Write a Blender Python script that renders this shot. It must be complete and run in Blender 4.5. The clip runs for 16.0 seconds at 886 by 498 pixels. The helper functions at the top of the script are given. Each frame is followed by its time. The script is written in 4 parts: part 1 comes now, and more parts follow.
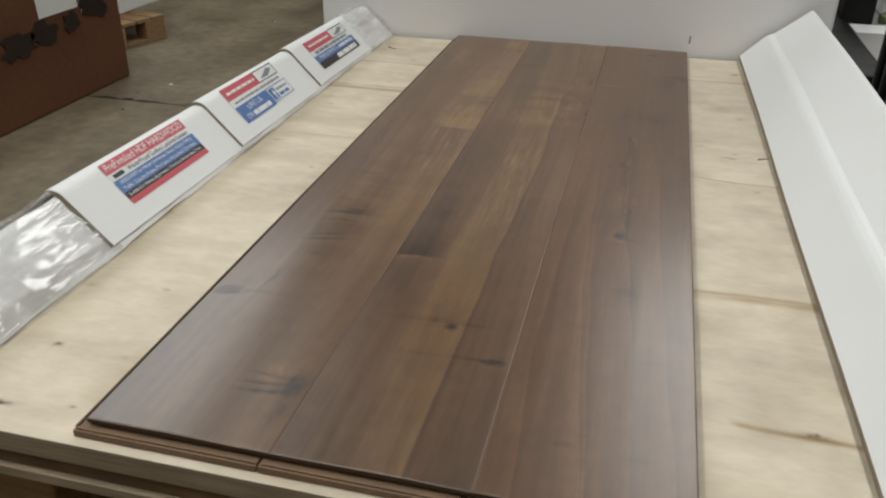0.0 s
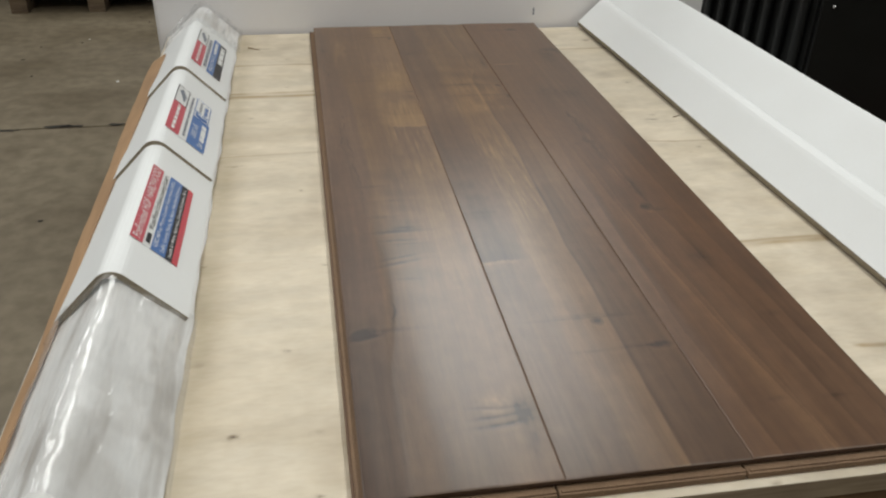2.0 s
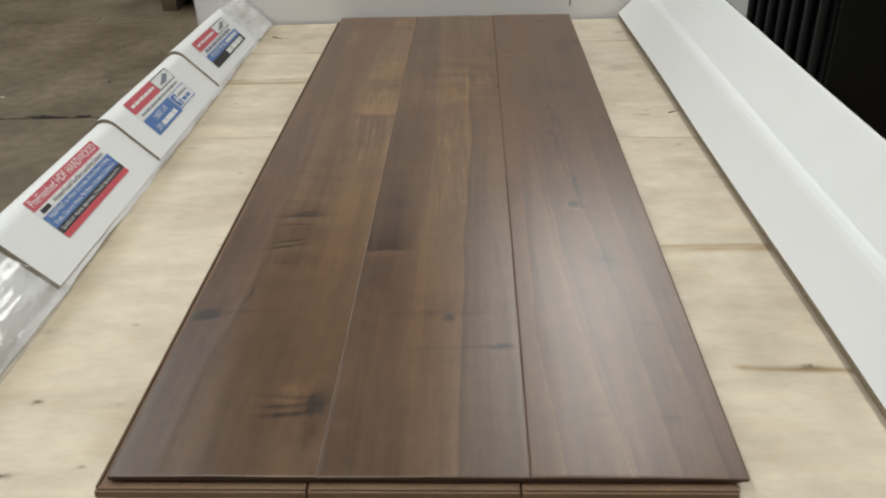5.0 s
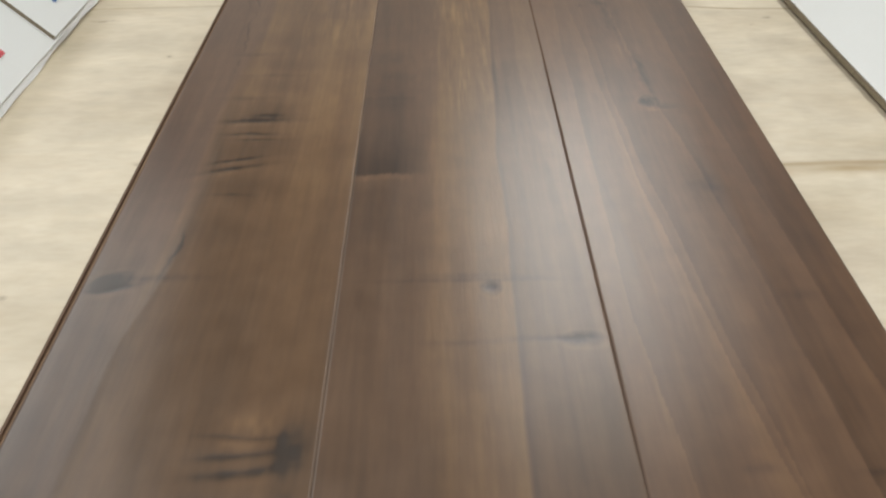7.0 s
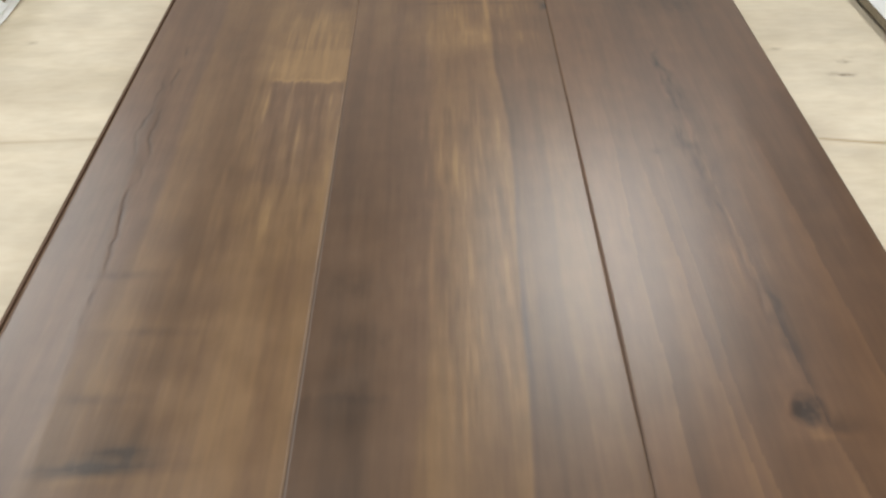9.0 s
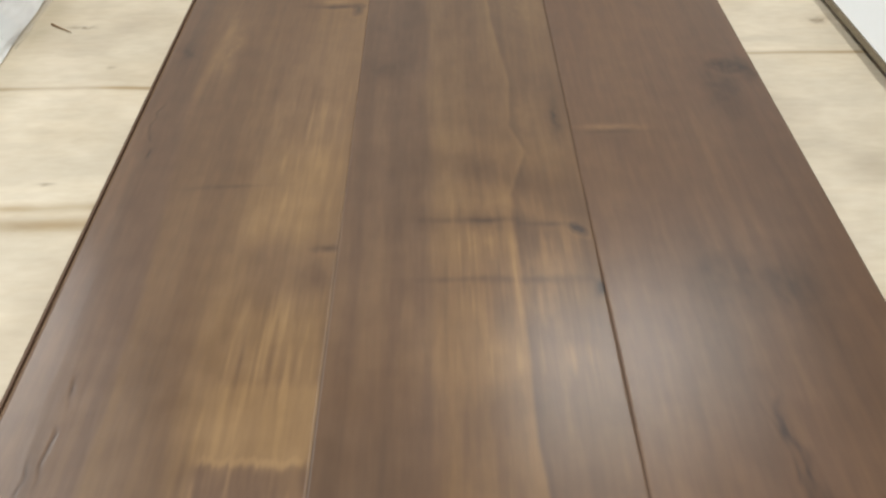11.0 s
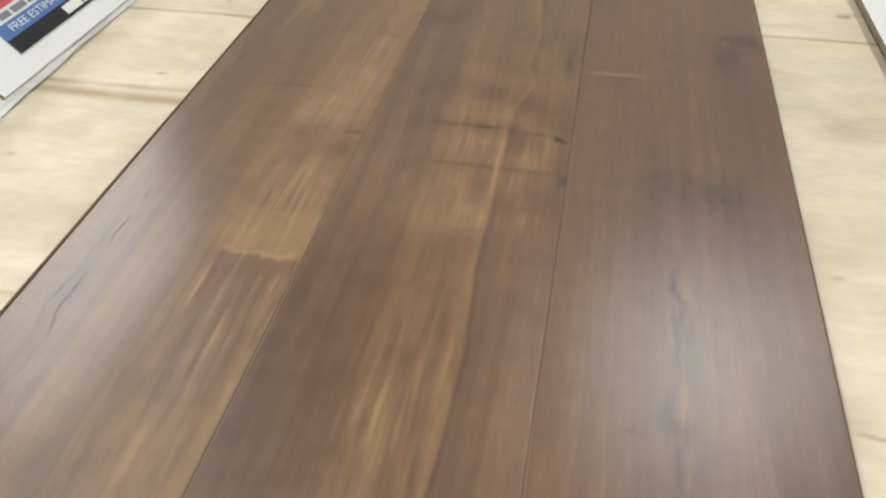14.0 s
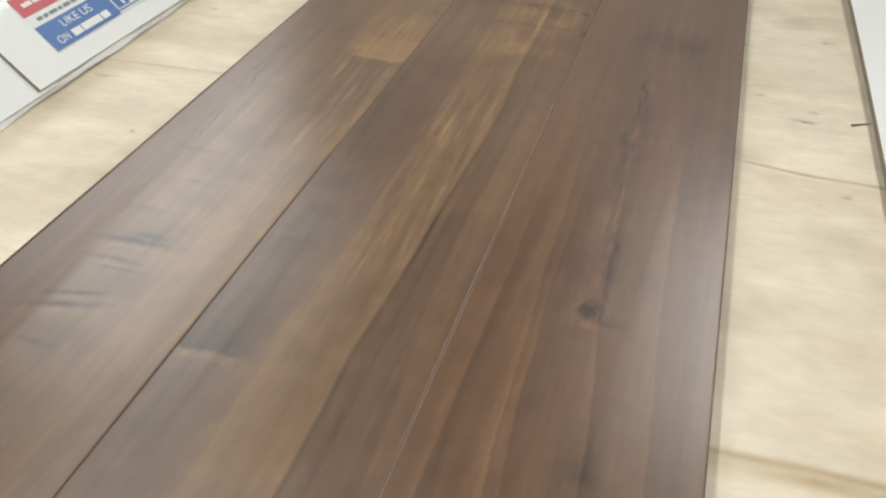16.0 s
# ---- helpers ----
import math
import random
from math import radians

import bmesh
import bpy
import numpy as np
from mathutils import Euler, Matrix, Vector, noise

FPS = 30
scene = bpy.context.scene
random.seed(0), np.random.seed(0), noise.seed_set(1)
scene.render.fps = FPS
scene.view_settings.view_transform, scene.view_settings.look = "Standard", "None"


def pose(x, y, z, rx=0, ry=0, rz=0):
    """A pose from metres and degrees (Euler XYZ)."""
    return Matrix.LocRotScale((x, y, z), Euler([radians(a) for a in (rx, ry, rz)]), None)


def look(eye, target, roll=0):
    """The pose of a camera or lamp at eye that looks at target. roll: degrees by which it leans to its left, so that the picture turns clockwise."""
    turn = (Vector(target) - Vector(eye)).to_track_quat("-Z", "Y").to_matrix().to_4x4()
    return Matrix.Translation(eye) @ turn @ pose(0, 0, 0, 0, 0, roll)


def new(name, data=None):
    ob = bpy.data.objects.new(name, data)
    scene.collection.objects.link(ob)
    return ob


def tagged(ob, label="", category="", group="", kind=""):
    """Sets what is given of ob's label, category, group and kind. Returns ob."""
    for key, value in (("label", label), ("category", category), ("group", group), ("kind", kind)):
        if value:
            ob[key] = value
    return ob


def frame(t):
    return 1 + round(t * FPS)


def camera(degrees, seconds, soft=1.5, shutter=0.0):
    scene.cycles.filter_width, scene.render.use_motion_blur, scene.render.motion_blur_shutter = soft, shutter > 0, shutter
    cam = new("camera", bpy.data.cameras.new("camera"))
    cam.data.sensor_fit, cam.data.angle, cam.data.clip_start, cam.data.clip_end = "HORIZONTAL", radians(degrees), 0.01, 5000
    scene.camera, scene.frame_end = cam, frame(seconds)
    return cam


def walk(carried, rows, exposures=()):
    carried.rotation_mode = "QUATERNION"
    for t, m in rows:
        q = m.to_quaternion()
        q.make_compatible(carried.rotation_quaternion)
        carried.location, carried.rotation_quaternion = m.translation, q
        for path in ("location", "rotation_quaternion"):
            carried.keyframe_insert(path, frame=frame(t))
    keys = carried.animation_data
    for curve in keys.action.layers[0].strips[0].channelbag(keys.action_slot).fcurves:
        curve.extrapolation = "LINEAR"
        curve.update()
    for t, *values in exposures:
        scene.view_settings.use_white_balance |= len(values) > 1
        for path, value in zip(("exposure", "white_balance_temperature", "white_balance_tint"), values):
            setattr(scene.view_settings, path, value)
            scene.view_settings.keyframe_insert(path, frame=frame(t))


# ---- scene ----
cam = camera(56.6, 16.0, soft=2.2)
PATH = [
    (0, (0.374, -0.403, 1.221), (-0.049, 1.305, 0.271), 0.7),
    (0.5, (0.231, -0.404, 1.216), (0.203, 1.335, 0.229), 2.3),
    (1, (0.114, -0.395, 1.219), (0.368, 1.325, 0.229), 3.8),
    (1.5, (0.027, -0.39, 1.237), (0.331, 1.307, 0.224), 3.5),
    (2, (-0.021, -0.412, 1.264), (0.281, 1.284, 0.249), 1.4),
    (2.5, (-0.046, -0.467, 1.31), (0.253, 1.218, 0.275), 0.5),
    (3, (-0.047, -0.491, 1.318), (0.254, 1.2, 0.294), 0.2),
    (3.5, (0.01, -0.467, 1.293), (0.267, 1.236, 0.275), 0.8),
    (4, (0.115, -0.425, 1.263), (0.263, 1.295, 0.252), 1.2),
    (4.5, (0.213, -0.424, 1.253), (0.284, 1.299, 0.24), 0.5),
    (5, (0.26, -0.409, 1.236), (0.18, 1.315, 0.225), -1.8),
    (5.2, (0.271, -0.393, 1.222), (0.159, 1.321, 0.196), -1.5),
    (7.3, (0.203, -0.11, 1.119), (0.224, 1.409, -0.183), -0.8),
    (7.5, (0.209, -0.072, 1.126), (0.228, 1.419, -0.208), -1.3),
    (8, (0.21, -0.005, 1.115), (0.251, 1.513, -0.187), -0.7),
    (8.5, (0.223, 0.087, 1.113), (0.241, 1.592, -0.205), -0.4),
    (9, (0.216, 0.192, 1.105), (0.205, 1.679, -0.232), -1.3),
    (9.5, (0.211, 0.289, 1.104), (0.211, 1.762, -0.249), -1.0),
    (10, (0.206, 0.379, 1.109), (0.215, 1.823, -0.274), -0.2),
    (12.3, (0.212, 0.515, 1.152), (0.203, 2.032, -0.15), -1.1),
    (12.5, (0.209, 0.507, 1.145), (0.206, 2.021, -0.161), -0.8),
    (13, (0.218, 0.478, 1.132), (0.21, 1.973, -0.196), -0.2),
    (13.5, (0.26, 0.407, 1.131), (0.121, 1.905, -0.187), 0.4),
    (14, (0.305, 0.346, 1.133), (0.0, 1.843, -0.158), -0.6),
    (14.5, (0.338, 0.281, 1.135), (-0.082, 1.771, -0.131), -1.5),
    (15, (0.368, 0.204, 1.138), (-0.077, 1.691, -0.123), -0.6),
    (15.5, (0.386, 0.122, 1.141), (-0.096, 1.606, -0.11), -0.5),
    (16, (0.401, 0.036, 1.15), (-0.092, 1.523, -0.093), -0.6),
]
EXPOSURES = [(0.0, -0.79), (3.0, -0.72), (5.2, -0.74), (7.4, -0.56), (9.0, -0.40), (10.0, -0.20), (12.5, -0.34), (14.0, -0.20), (16.0, -0.38)]
walk(cam, [(t, look(eye, target, roll)) for t, eye, target, roll in PATH], EXPOSURES)

# ---- light: a warehouse hall lit by its own ceiling lamps ----
world = bpy.data.worlds.new("hall_air")
scene.world = world
world.use_nodes = True
world.node_tree.nodes["Background"].inputs[0].default_value = (1.0, 0.95, 0.88, 1)
world.node_tree.nodes["Background"].inputs[1].default_value = 0.05
CEILING = 4.6
# x, y, length, width, watts
LAMPS = [(1.36, 5.75, 4.7, 1.36, 168), (-3.5, 4.9, 3.8, 1.2, 150), (-1.5, 0.3, 2.6, 0.5, 128), (1.7, -0.9, 2.6, 0.5, 136),
         (-3.6, -3.2, 2.6, 0.5, 85), (6.6, 1.6, 2.6, 0.5, 60), (-1.0, 11.0, 2.6, 0.5, 70)]
LAMP_COLOUR = (0.99, 1.0, 0.965)

# ---- numbers of the plan ----
TABLE = 0.80            # top of the plywood
TOP = 0.814             # face of the flooring
WIDE, LONG = 0.4450, 1.2155
PLANK = WIDE / 3
PLY_X0, PLY_X1, PLY_Y0, PLY_Y1 = -0.277, 0.742, -0.016, 1.225


# ---- small helpers ----
def obj(name, bm, material, parent=None, label="", smooth=False):
    me = bpy.data.meshes.new(name)
    bm.normal_update()
    bm.to_mesh(me)
    bm.free()
    me.materials.append(material)
    if smooth:
        me.shade_smooth()
    ob = new(name, me)
    if parent:
        ob.parent = parent
    if label:
        ob["label"] = label
    return ob


part = obj


def thing(name, x=0, y=0, z=0, rz=0):
    ob = new(name)
    ob.empty_display_size = 0.05
    ob.matrix_basis = pose(x, y, z, 0, 0, rz)
    return ob


def box(x0, x1, y0, y1, z0, z1, bevel=0.0, bm=None, m=None):
    b = bm or bmesh.new()
    v = bmesh.ops.create_cube(b, size=1.0)["verts"]
    t = Matrix.LocRotScale(((x0 + x1) / 2, (y0 + y1) / 2, (z0 + z1) / 2), None, (x1 - x0, y1 - y0, z1 - z0))
    bmesh.ops.transform(b, matrix=t, verts=v)
    if bevel:
        edges = list({e for w in v for e in w.link_edges})
        res = bmesh.ops.bevel(b, geom=edges, offset=bevel, segments=2, affect="EDGES", profile=0.5)
        v = list({w for fc in res["faces"] for w in fc.verts} | {w for w in v if w.is_valid})
    if m is not None:
        bmesh.ops.transform(b, matrix=m, verts=v)
    return b


def sweep(section, ys, closed=True, shift=None):
    """A strip of a section (x, z) led along y; shift(i, y) moves each ring by (dx, dz)."""
    b = bmesh.new()
    rings = []
    for i, y in enumerate(ys):
        dx, dz = shift(i, y) if shift else (0, 0)
        rings.append([b.verts.new((x + dx, y, z + dz)) for x, z in section])
    n = len(section)
    for a, c in zip(rings, rings[1:]):
        for k in range(n if closed else n - 1):
            b.faces.new((a[k], a[(k + 1) % n], c[(k + 1) % n], c[k]))
    if closed:
        b.faces.new(rings[0][::-1])
        b.faces.new(rings[-1])
    bmesh.ops.recalc_face_normals(b, faces=b.faces)
    return b


def vee(left, apex, right, radius, thick, steps=7):
    """The closed section of an angle board: left foot, rounded apex, right foot, with its thickness on the inner side."""
    L, A, R = (Vector(p) for p in (left, apex, right))
    dl, dr = (L - A).normalized(), (R - A).normalized()
    bend = dl.angle(dr)
    outer = []
    cut = radius / math.tan(bend / 2)
    centre = A + (dl + dr).normalized() * (radius / math.sin(bend / 2))
    a0, a1 = A + dl * cut - centre, A + dr * cut - centre
    outer.append((L, L - A))
    turn = a0.angle(a1)
    sign = 1 if a0.x * a1.y - a0.y * a1.x > 0 else -1
    arc = []
    for k in range(steps + 1):
        t = sign * turn * k / steps
        arc.append(Vector((a0.x * math.cos(t) - a0.y * math.sin(t), a0.x * math.sin(t) + a0.y * math.cos(t))))
    out = [L] + [centre + v for v in arc] + [R]
    inward = [arc[0].normalized()] + [v.normalized() for v in arc] + [arc[-1].normalized()]
    inn = [p - n * thick for p, n in zip(out, inward)]
    return [(p.x, p.y) for p in out] + [(p.x, p.y) for p in reversed(inn)]


def lattice(x, y, seed):
    """Smooth value noise in 0..1 on arrays."""
    rng = np.random.RandomState(seed)
    tab = rng.rand(64, 64)
    xi, yi = np.floor(x).astype(int), np.floor(y).astype(int)
    fx, fy = x - xi, y - yi
    fx, fy = fx * fx * (3 - 2 * fx), fy * fy * (3 - 2 * fy)
    g = lambda a, c: tab[(xi + a) % 64, (yi + c) % 64]
    return (g(0, 0) * (1 - fx) + g(1, 0) * fx) * (1 - fy) + (g(0, 1) * (1 - fx) + g(1, 1) * fx) * fy


def fractal(x, y, seed, octaves=4):
    total, amp, norm = 0, 1.0, 0
    for k in range(octaves):
        total, norm = total + amp * lattice(x * 2 ** k, y * 2 ** k, seed + k), norm + amp
        amp *= 0.5
    return total / norm


def sheet(name, X, Y, Z, colour, material, parent=None, label=""):
    """A fine grid with a colour at each corner."""
    rows, cols = X.shape
    me = bpy.data.meshes.new(name)
    n = np.arange(rows * cols).reshape(rows, cols)
    quads = np.stack([n[:-1, :-1], n[:-1, 1:], n[1:, 1:], n[1:, :-1]], -1).reshape(-1, 4)
    me.vertices.add(rows * cols)
    me.vertices.foreach_set("co", np.stack([X, Y, Z], -1).ravel().astype(np.float32))
    me.loops.add(quads.size)
    me.loops.foreach_set("vertex_index", quads.ravel().astype(np.int32))
    me.polygons.add(len(quads))
    me.polygons.foreach_set("loop_start", np.arange(0, quads.size, 4, dtype=np.int32))
    me.update(calc_edges=True)
    at = me.color_attributes.new("tone", "FLOAT_COLOR", "POINT")
    rgba = colour.reshape(rows * cols, -1)
    if rgba.shape[1] == 3:
        rgba = np.concatenate([rgba, np.ones((rows * cols, 1))], 1)
    at.data.foreach_set("color", rgba.ravel().astype(np.float32))
    me.materials.append(material)
    me.shade_smooth()
    ob = new(name, me)
    if parent:
        ob.parent = parent
    if label:
        ob["label"] = label
    return ob


# ---- materials ----
def mat(name, colour=(0.5, 0.5, 0.5), rough=0.5, metal=0.0, spots=0.0, spot_scale=8.0, grain=0.0, stretch=(1, 1, 1), grain_scale=60.0,
        bump=0.0, dark=None, attribute=False, random_tone=0.0, spec=0.5, vary=0.14, reach=(0.65, 0.62)):
    m = bpy.data.materials.new(name)
    m.use_nodes = True
    nt = m.node_tree
    N, Lk = nt.nodes, nt.links
    bsdf = N["Principled BSDF"]
    bsdf.inputs["Metallic"].default_value = metal
    bsdf.inputs["Specular IOR Level"].default_value = spec
    co = N.new("ShaderNodeTexCoord")
    mp = N.new("ShaderNodeMapping")
    mp.inputs["Scale"].default_value = stretch
    Lk.new(co.outputs["Object"], mp.inputs[0])
    fine = N.new("ShaderNodeTexNoise")
    fine.inputs["Scale"].default_value, fine.inputs["Detail"].default_value = grain_scale, 6
    Lk.new(mp.outputs[0], fine.inputs[0])
    broad = N.new("ShaderNodeTexNoise")
    broad.inputs["Scale"].default_value, broad.inputs["Detail"].default_value = spot_scale, 5
    Lk.new(co.outputs["Object"], broad.inputs[0])
    if attribute:
        src = N.new("ShaderNodeVertexColor")
        src.layer_name = "tone"
        out = src.outputs[0]
    else:
        src = N.new("ShaderNodeRGB")
        src.outputs[0].default_value = (*colour, 1)
        out = src.outputs[0]

    def mixed(fac_out, low, high, other, below):
        nonlocal out
        ramp = N.new("ShaderNodeMapRange")
        ramp.inputs[1].default_value, ramp.inputs[2].default_value = low, high
        ramp.inputs[3].default_value, ramp.inputs[4].default_value = below, 0.0
        Lk.new(fac_out, ramp.inputs[0])
        mx = N.new("ShaderNodeMix")
        mx.data_type, mx.blend_type = "RGBA", "MULTIPLY"
        Lk.new(ramp.outputs[0], mx.inputs[0])
        Lk.new(out, mx.inputs[6])
        mx.inputs[7].default_value = (*other, 1)
        out = mx.outputs[2]

    shade = dark or (0.35, 0.3, 0.26)
    if spots:
        mixed(broad.outputs[0], 0.35, reach[0], shade, spots)
    if grain:
        mixed(fine.outputs[0], 0.36, reach[1], shade, grain)
    if random_tone:
        info = N.new("ShaderNodeObjectInfo")
        mixed(info.outputs["Random"], 0.0, 1.0, shade, random_tone)
    Lk.new(out, bsdf.inputs["Base Color"])
    rr = N.new("ShaderNodeMapRange")
    rr.inputs[1].default_value, rr.inputs[2].default_value = 0.3, 0.7
    rr.inputs[3].default_value, rr.inputs[4].default_value = rough * (1 - vary), min(1, rough * (1 + vary))
    Lk.new(broad.outputs[0], rr.inputs[0])
    if attribute:
        # the fourth channel holds the gloss: below one the surface is raw and matte
        raw, total = N.new("ShaderNodeMapRange"), N.new("ShaderNodeMath")
        raw.inputs[3].default_value, raw.inputs[4].default_value = 0.6, 0.0
        Lk.new(src.outputs[1], raw.inputs[0])
        Lk.new(rr.outputs[0], total.inputs[0]), Lk.new(raw.outputs[0], total.inputs[1])
        Lk.new(total.outputs[0], bsdf.inputs["Roughness"])
    else:
        Lk.new(rr.outputs[0], bsdf.inputs["Roughness"])
    if bump:
        bp = N.new("ShaderNodeBump")
        bp.inputs["Strength"].default_value, bp.inputs["Distance"].default_value = bump, 0.001
        Lk.new(fine.outputs[0], bp.inputs["Height"])
        Lk.new(bp.outputs[0], bsdf.inputs["Normal"])
    return m


M_WOOD = mat("stained_maple", rough=0.295, attribute=True, grain=0.13, stretch=(1, 0.11, 1), grain_scale=420, spots=0.26, spot_scale=60, bump=0.07, spec=1.0, vary=0.04, dark=(0.55, 0.5, 0.46))
M_CORE = mat("fibreboard_core", (0.235, 0.148, 0.087), 0.75, grain=0.25, grain_scale=500, spots=0.25, spot_scale=30)
# darker copy of the core colour, for groove, veneer edge and side tongue
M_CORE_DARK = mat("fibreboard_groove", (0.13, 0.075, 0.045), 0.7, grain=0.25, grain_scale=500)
M_PLY = mat("birch_plywood", rough=0.62, attribute=True, grain=0.16, stretch=(0.35, 1, 1), grain_scale=210, spots=0.10, spot_scale=9, bump=0.12, dark=(0.72, 0.62, 0.48))
M_PLY_EDGE = mat("plywood_edge", (0.44, 0.35, 0.24), 0.8, grain=0.4, stretch=(0.05, 1, 1), grain_scale=300, spots=0.35, spot_scale=14)
M_STAINED = mat("stained_board", (0.30, 0.19, 0.10), 0.8, grain=0.5, stretch=(0.08, 1, 1), grain_scale=120, spots=0.75, spot_scale=18)
M_OLD_PINE = mat("weathered_pine", (0.21, 0.155, 0.10), 0.85, grain=0.5, stretch=(0.1, 1, 1), grain_scale=90, spots=0.45, spot_scale=5, random_tone=0.3)
M_PINE = mat("rough_pine", (0.42, 0.26, 0.13), 0.8, grain=0.45, stretch=(0.1, 1, 1), grain_scale=90, spots=0.35, spot_scale=5, random_tone=0.25)
M_WHITE_CARD = mat("white_paperboard", (0.83, 0.845, 0.845), 0.55, spots=0.06, spot_scale=14, grain=0.03, grain_scale=250, bump=0.05, dark=(0.75, 0.72, 0.66))
M_WORN_CARD = mat("scuffed_paperboard", (0.84, 0.83, 0.80), 0.45, spots=0.16, spot_scale=22, grain=0.05, grain_scale=160, bump=0.06, dark=(0.62, 0.56, 0.48))
M_WRAPPED = mat("smudged_paperboard", (0.90, 0.90, 0.89), 0.5, spots=0.55, spot_scale=15, grain=0.75, stretch=(1, 0.12, 1), grain_scale=40, bump=0.05, dark=(0.66, 0.63, 0.60), reach=(0.50, 0.46))
M_CARD_EDGE = mat("paperboard_edge", (0.29, 0.245, 0.175), 0.9, grain=0.4, grain_scale=500)
M_KRAFT = mat("kraft_card", (0.42, 0.26, 0.14), 0.75, grain=0.2, stretch=(1, 0.1, 1), grain_scale=150, spots=0.25, spot_scale=10)
M_PANEL = mat("white_panel_paint", (0.80, 0.78, 0.775), 0.6, spots=0.06, spot_scale=3, grain=0.03, grain_scale=120, bump=0.04, dark=(0.8, 0.78, 0.76))
M_CONCRETE = mat("worn_concrete", (0.225, 0.185, 0.125), 0.55, spots=0.62, spot_scale=2.6, grain=0.5, grain_scale=17, bump=0.12, dark=(0.5, 0.46, 0.4))
M_JOINT = mat("floor_joint", (0.035, 0.03, 0.025), 0.9, grain=0.5, grain_scale=60)
M_BLACK = mat("black_plastic", (0.007, 0.0075, 0.007), 0.5, spec=0.25, spots=0.3, spot_scale=12, grain=0.15, grain_scale=200, bump=0.06)
M_BROWN_BOX = mat("red_brown_carton", (0.15, 0.058, 0.027), 0.55, spots=0.35, spot_scale=3, grain=0.2, grain_scale=40)
M_BLOT = mat("torn_dark_tape", (0.025, 0.014, 0.012), 0.35, spots=0.4, spot_scale=20)
M_GREY_TOP = mat("grey_laminate", (0.30, 0.29, 0.28), 0.5, spots=0.15, spot_scale=4, grain=0.1, grain_scale=60)
M_GREEN = mat("dull_green_foil", (0.16, 0.20, 0.08), 0.6, spots=0.4, spot_scale=60)
M_WALL = mat("hall_wall_paint", (0.55, 0.53, 0.49), 0.8, spots=0.2, spot_scale=0.8, grain=0.1, grain_scale=20)
M_CEIL = mat("hall_ceiling", (0.45, 0.44, 0.42), 0.85, spots=0.2, spot_scale=0.6, grain=0.1, grain_scale=20)
M_LAMP = mat("lamp_housing", (0.7, 0.7, 0.7), 0.4, metal=0.3, spots=0.1)
M_LABEL = mat("label_paper", (0.82, 0.83, 0.82), 0.4, spots=0.04, spot_scale=30, grain=0.02)
M_RED = mat("print_red", (0.60, 0.10, 0.13), 0.4, spots=0.12, spot_scale=40)
M_PINK = mat("print_light_red", (0.66, 0.09, 0.11), 0.4, spots=0.12, spot_scale=40)
M_BLUE = mat("print_blue", (0.085, 0.19, 0.46), 0.4, spots=0.12, spot_scale=40)
M_INK = mat("print_black", (0.018, 0.018, 0.022), 0.4, spots=0.1, spot_scale=40)
M_GREY_INK = mat("print_grey", (0.22, 0.24, 0.28), 0.45, spots=0.1, spot_scale=40)


def film_material():
    """Clear stretch film: see-through, glossy, with long wrinkles and a milky cast."""
    m = bpy.data.materials.new("stretch_film")
    m.use_nodes = True
    N, Lk = m.node_tree.nodes, m.node_tree.links
    N.remove(N["Principled BSDF"])
    clear, gloss, milk = N.new("ShaderNodeBsdfTransparent"), N.new("ShaderNodeBsdfGlossy"), N.new("ShaderNodeBsdfDiffuse")
    gloss.inputs["Roughness"].default_value = 0.09
    milk.inputs["Color"].default_value = (0.85, 0.86, 0.86, 1)
    co, mp, wr = N.new("ShaderNodeTexCoord"), N.new("ShaderNodeMapping"), N.new("ShaderNodeTexNoise")
    mp.inputs["Scale"].default_value = (1.0, 0.15, 1.0)
    wr.inputs["Scale"].default_value, wr.inputs["Detail"].default_value = 75, 4
    Lk.new(co.outputs["Object"], mp.inputs[0]), Lk.new(mp.outputs[0], wr.inputs[0])
    bp = N.new("ShaderNodeBump")
    bp.inputs["Strength"].default_value, bp.inputs["Distance"].default_value = 0.6, 0.004
    Lk.new(wr.outputs[0], bp.inputs["Height"]), Lk.new(bp.outputs[0], gloss.inputs["Normal"])
    a, b = N.new("ShaderNodeMixShader"), N.new("ShaderNodeMixShader")
    a.inputs[0].default_value = 0.17
    Lk.new(clear.outputs[0], a.inputs[1]), Lk.new(gloss.outputs[0], a.inputs[2])
    mr = N.new("ShaderNodeMapRange")
    mr.inputs[1].default_value, mr.inputs[2].default_value = 0.42, 0.72
    mr.inputs[3].default_value, mr.inputs[4].default_value = 0.04, 0.30
    Lk.new(wr.outputs[0], mr.inputs[0]), Lk.new(mr.outputs[0], b.inputs[0])
    Lk.new(a.outputs[0], b.inputs[1]), Lk.new(milk.outputs[0], b.inputs[2])
    Lk.new(b.outputs[0], N["Material Output"].inputs["Surface"])
    return m


M_FILM = film_material()

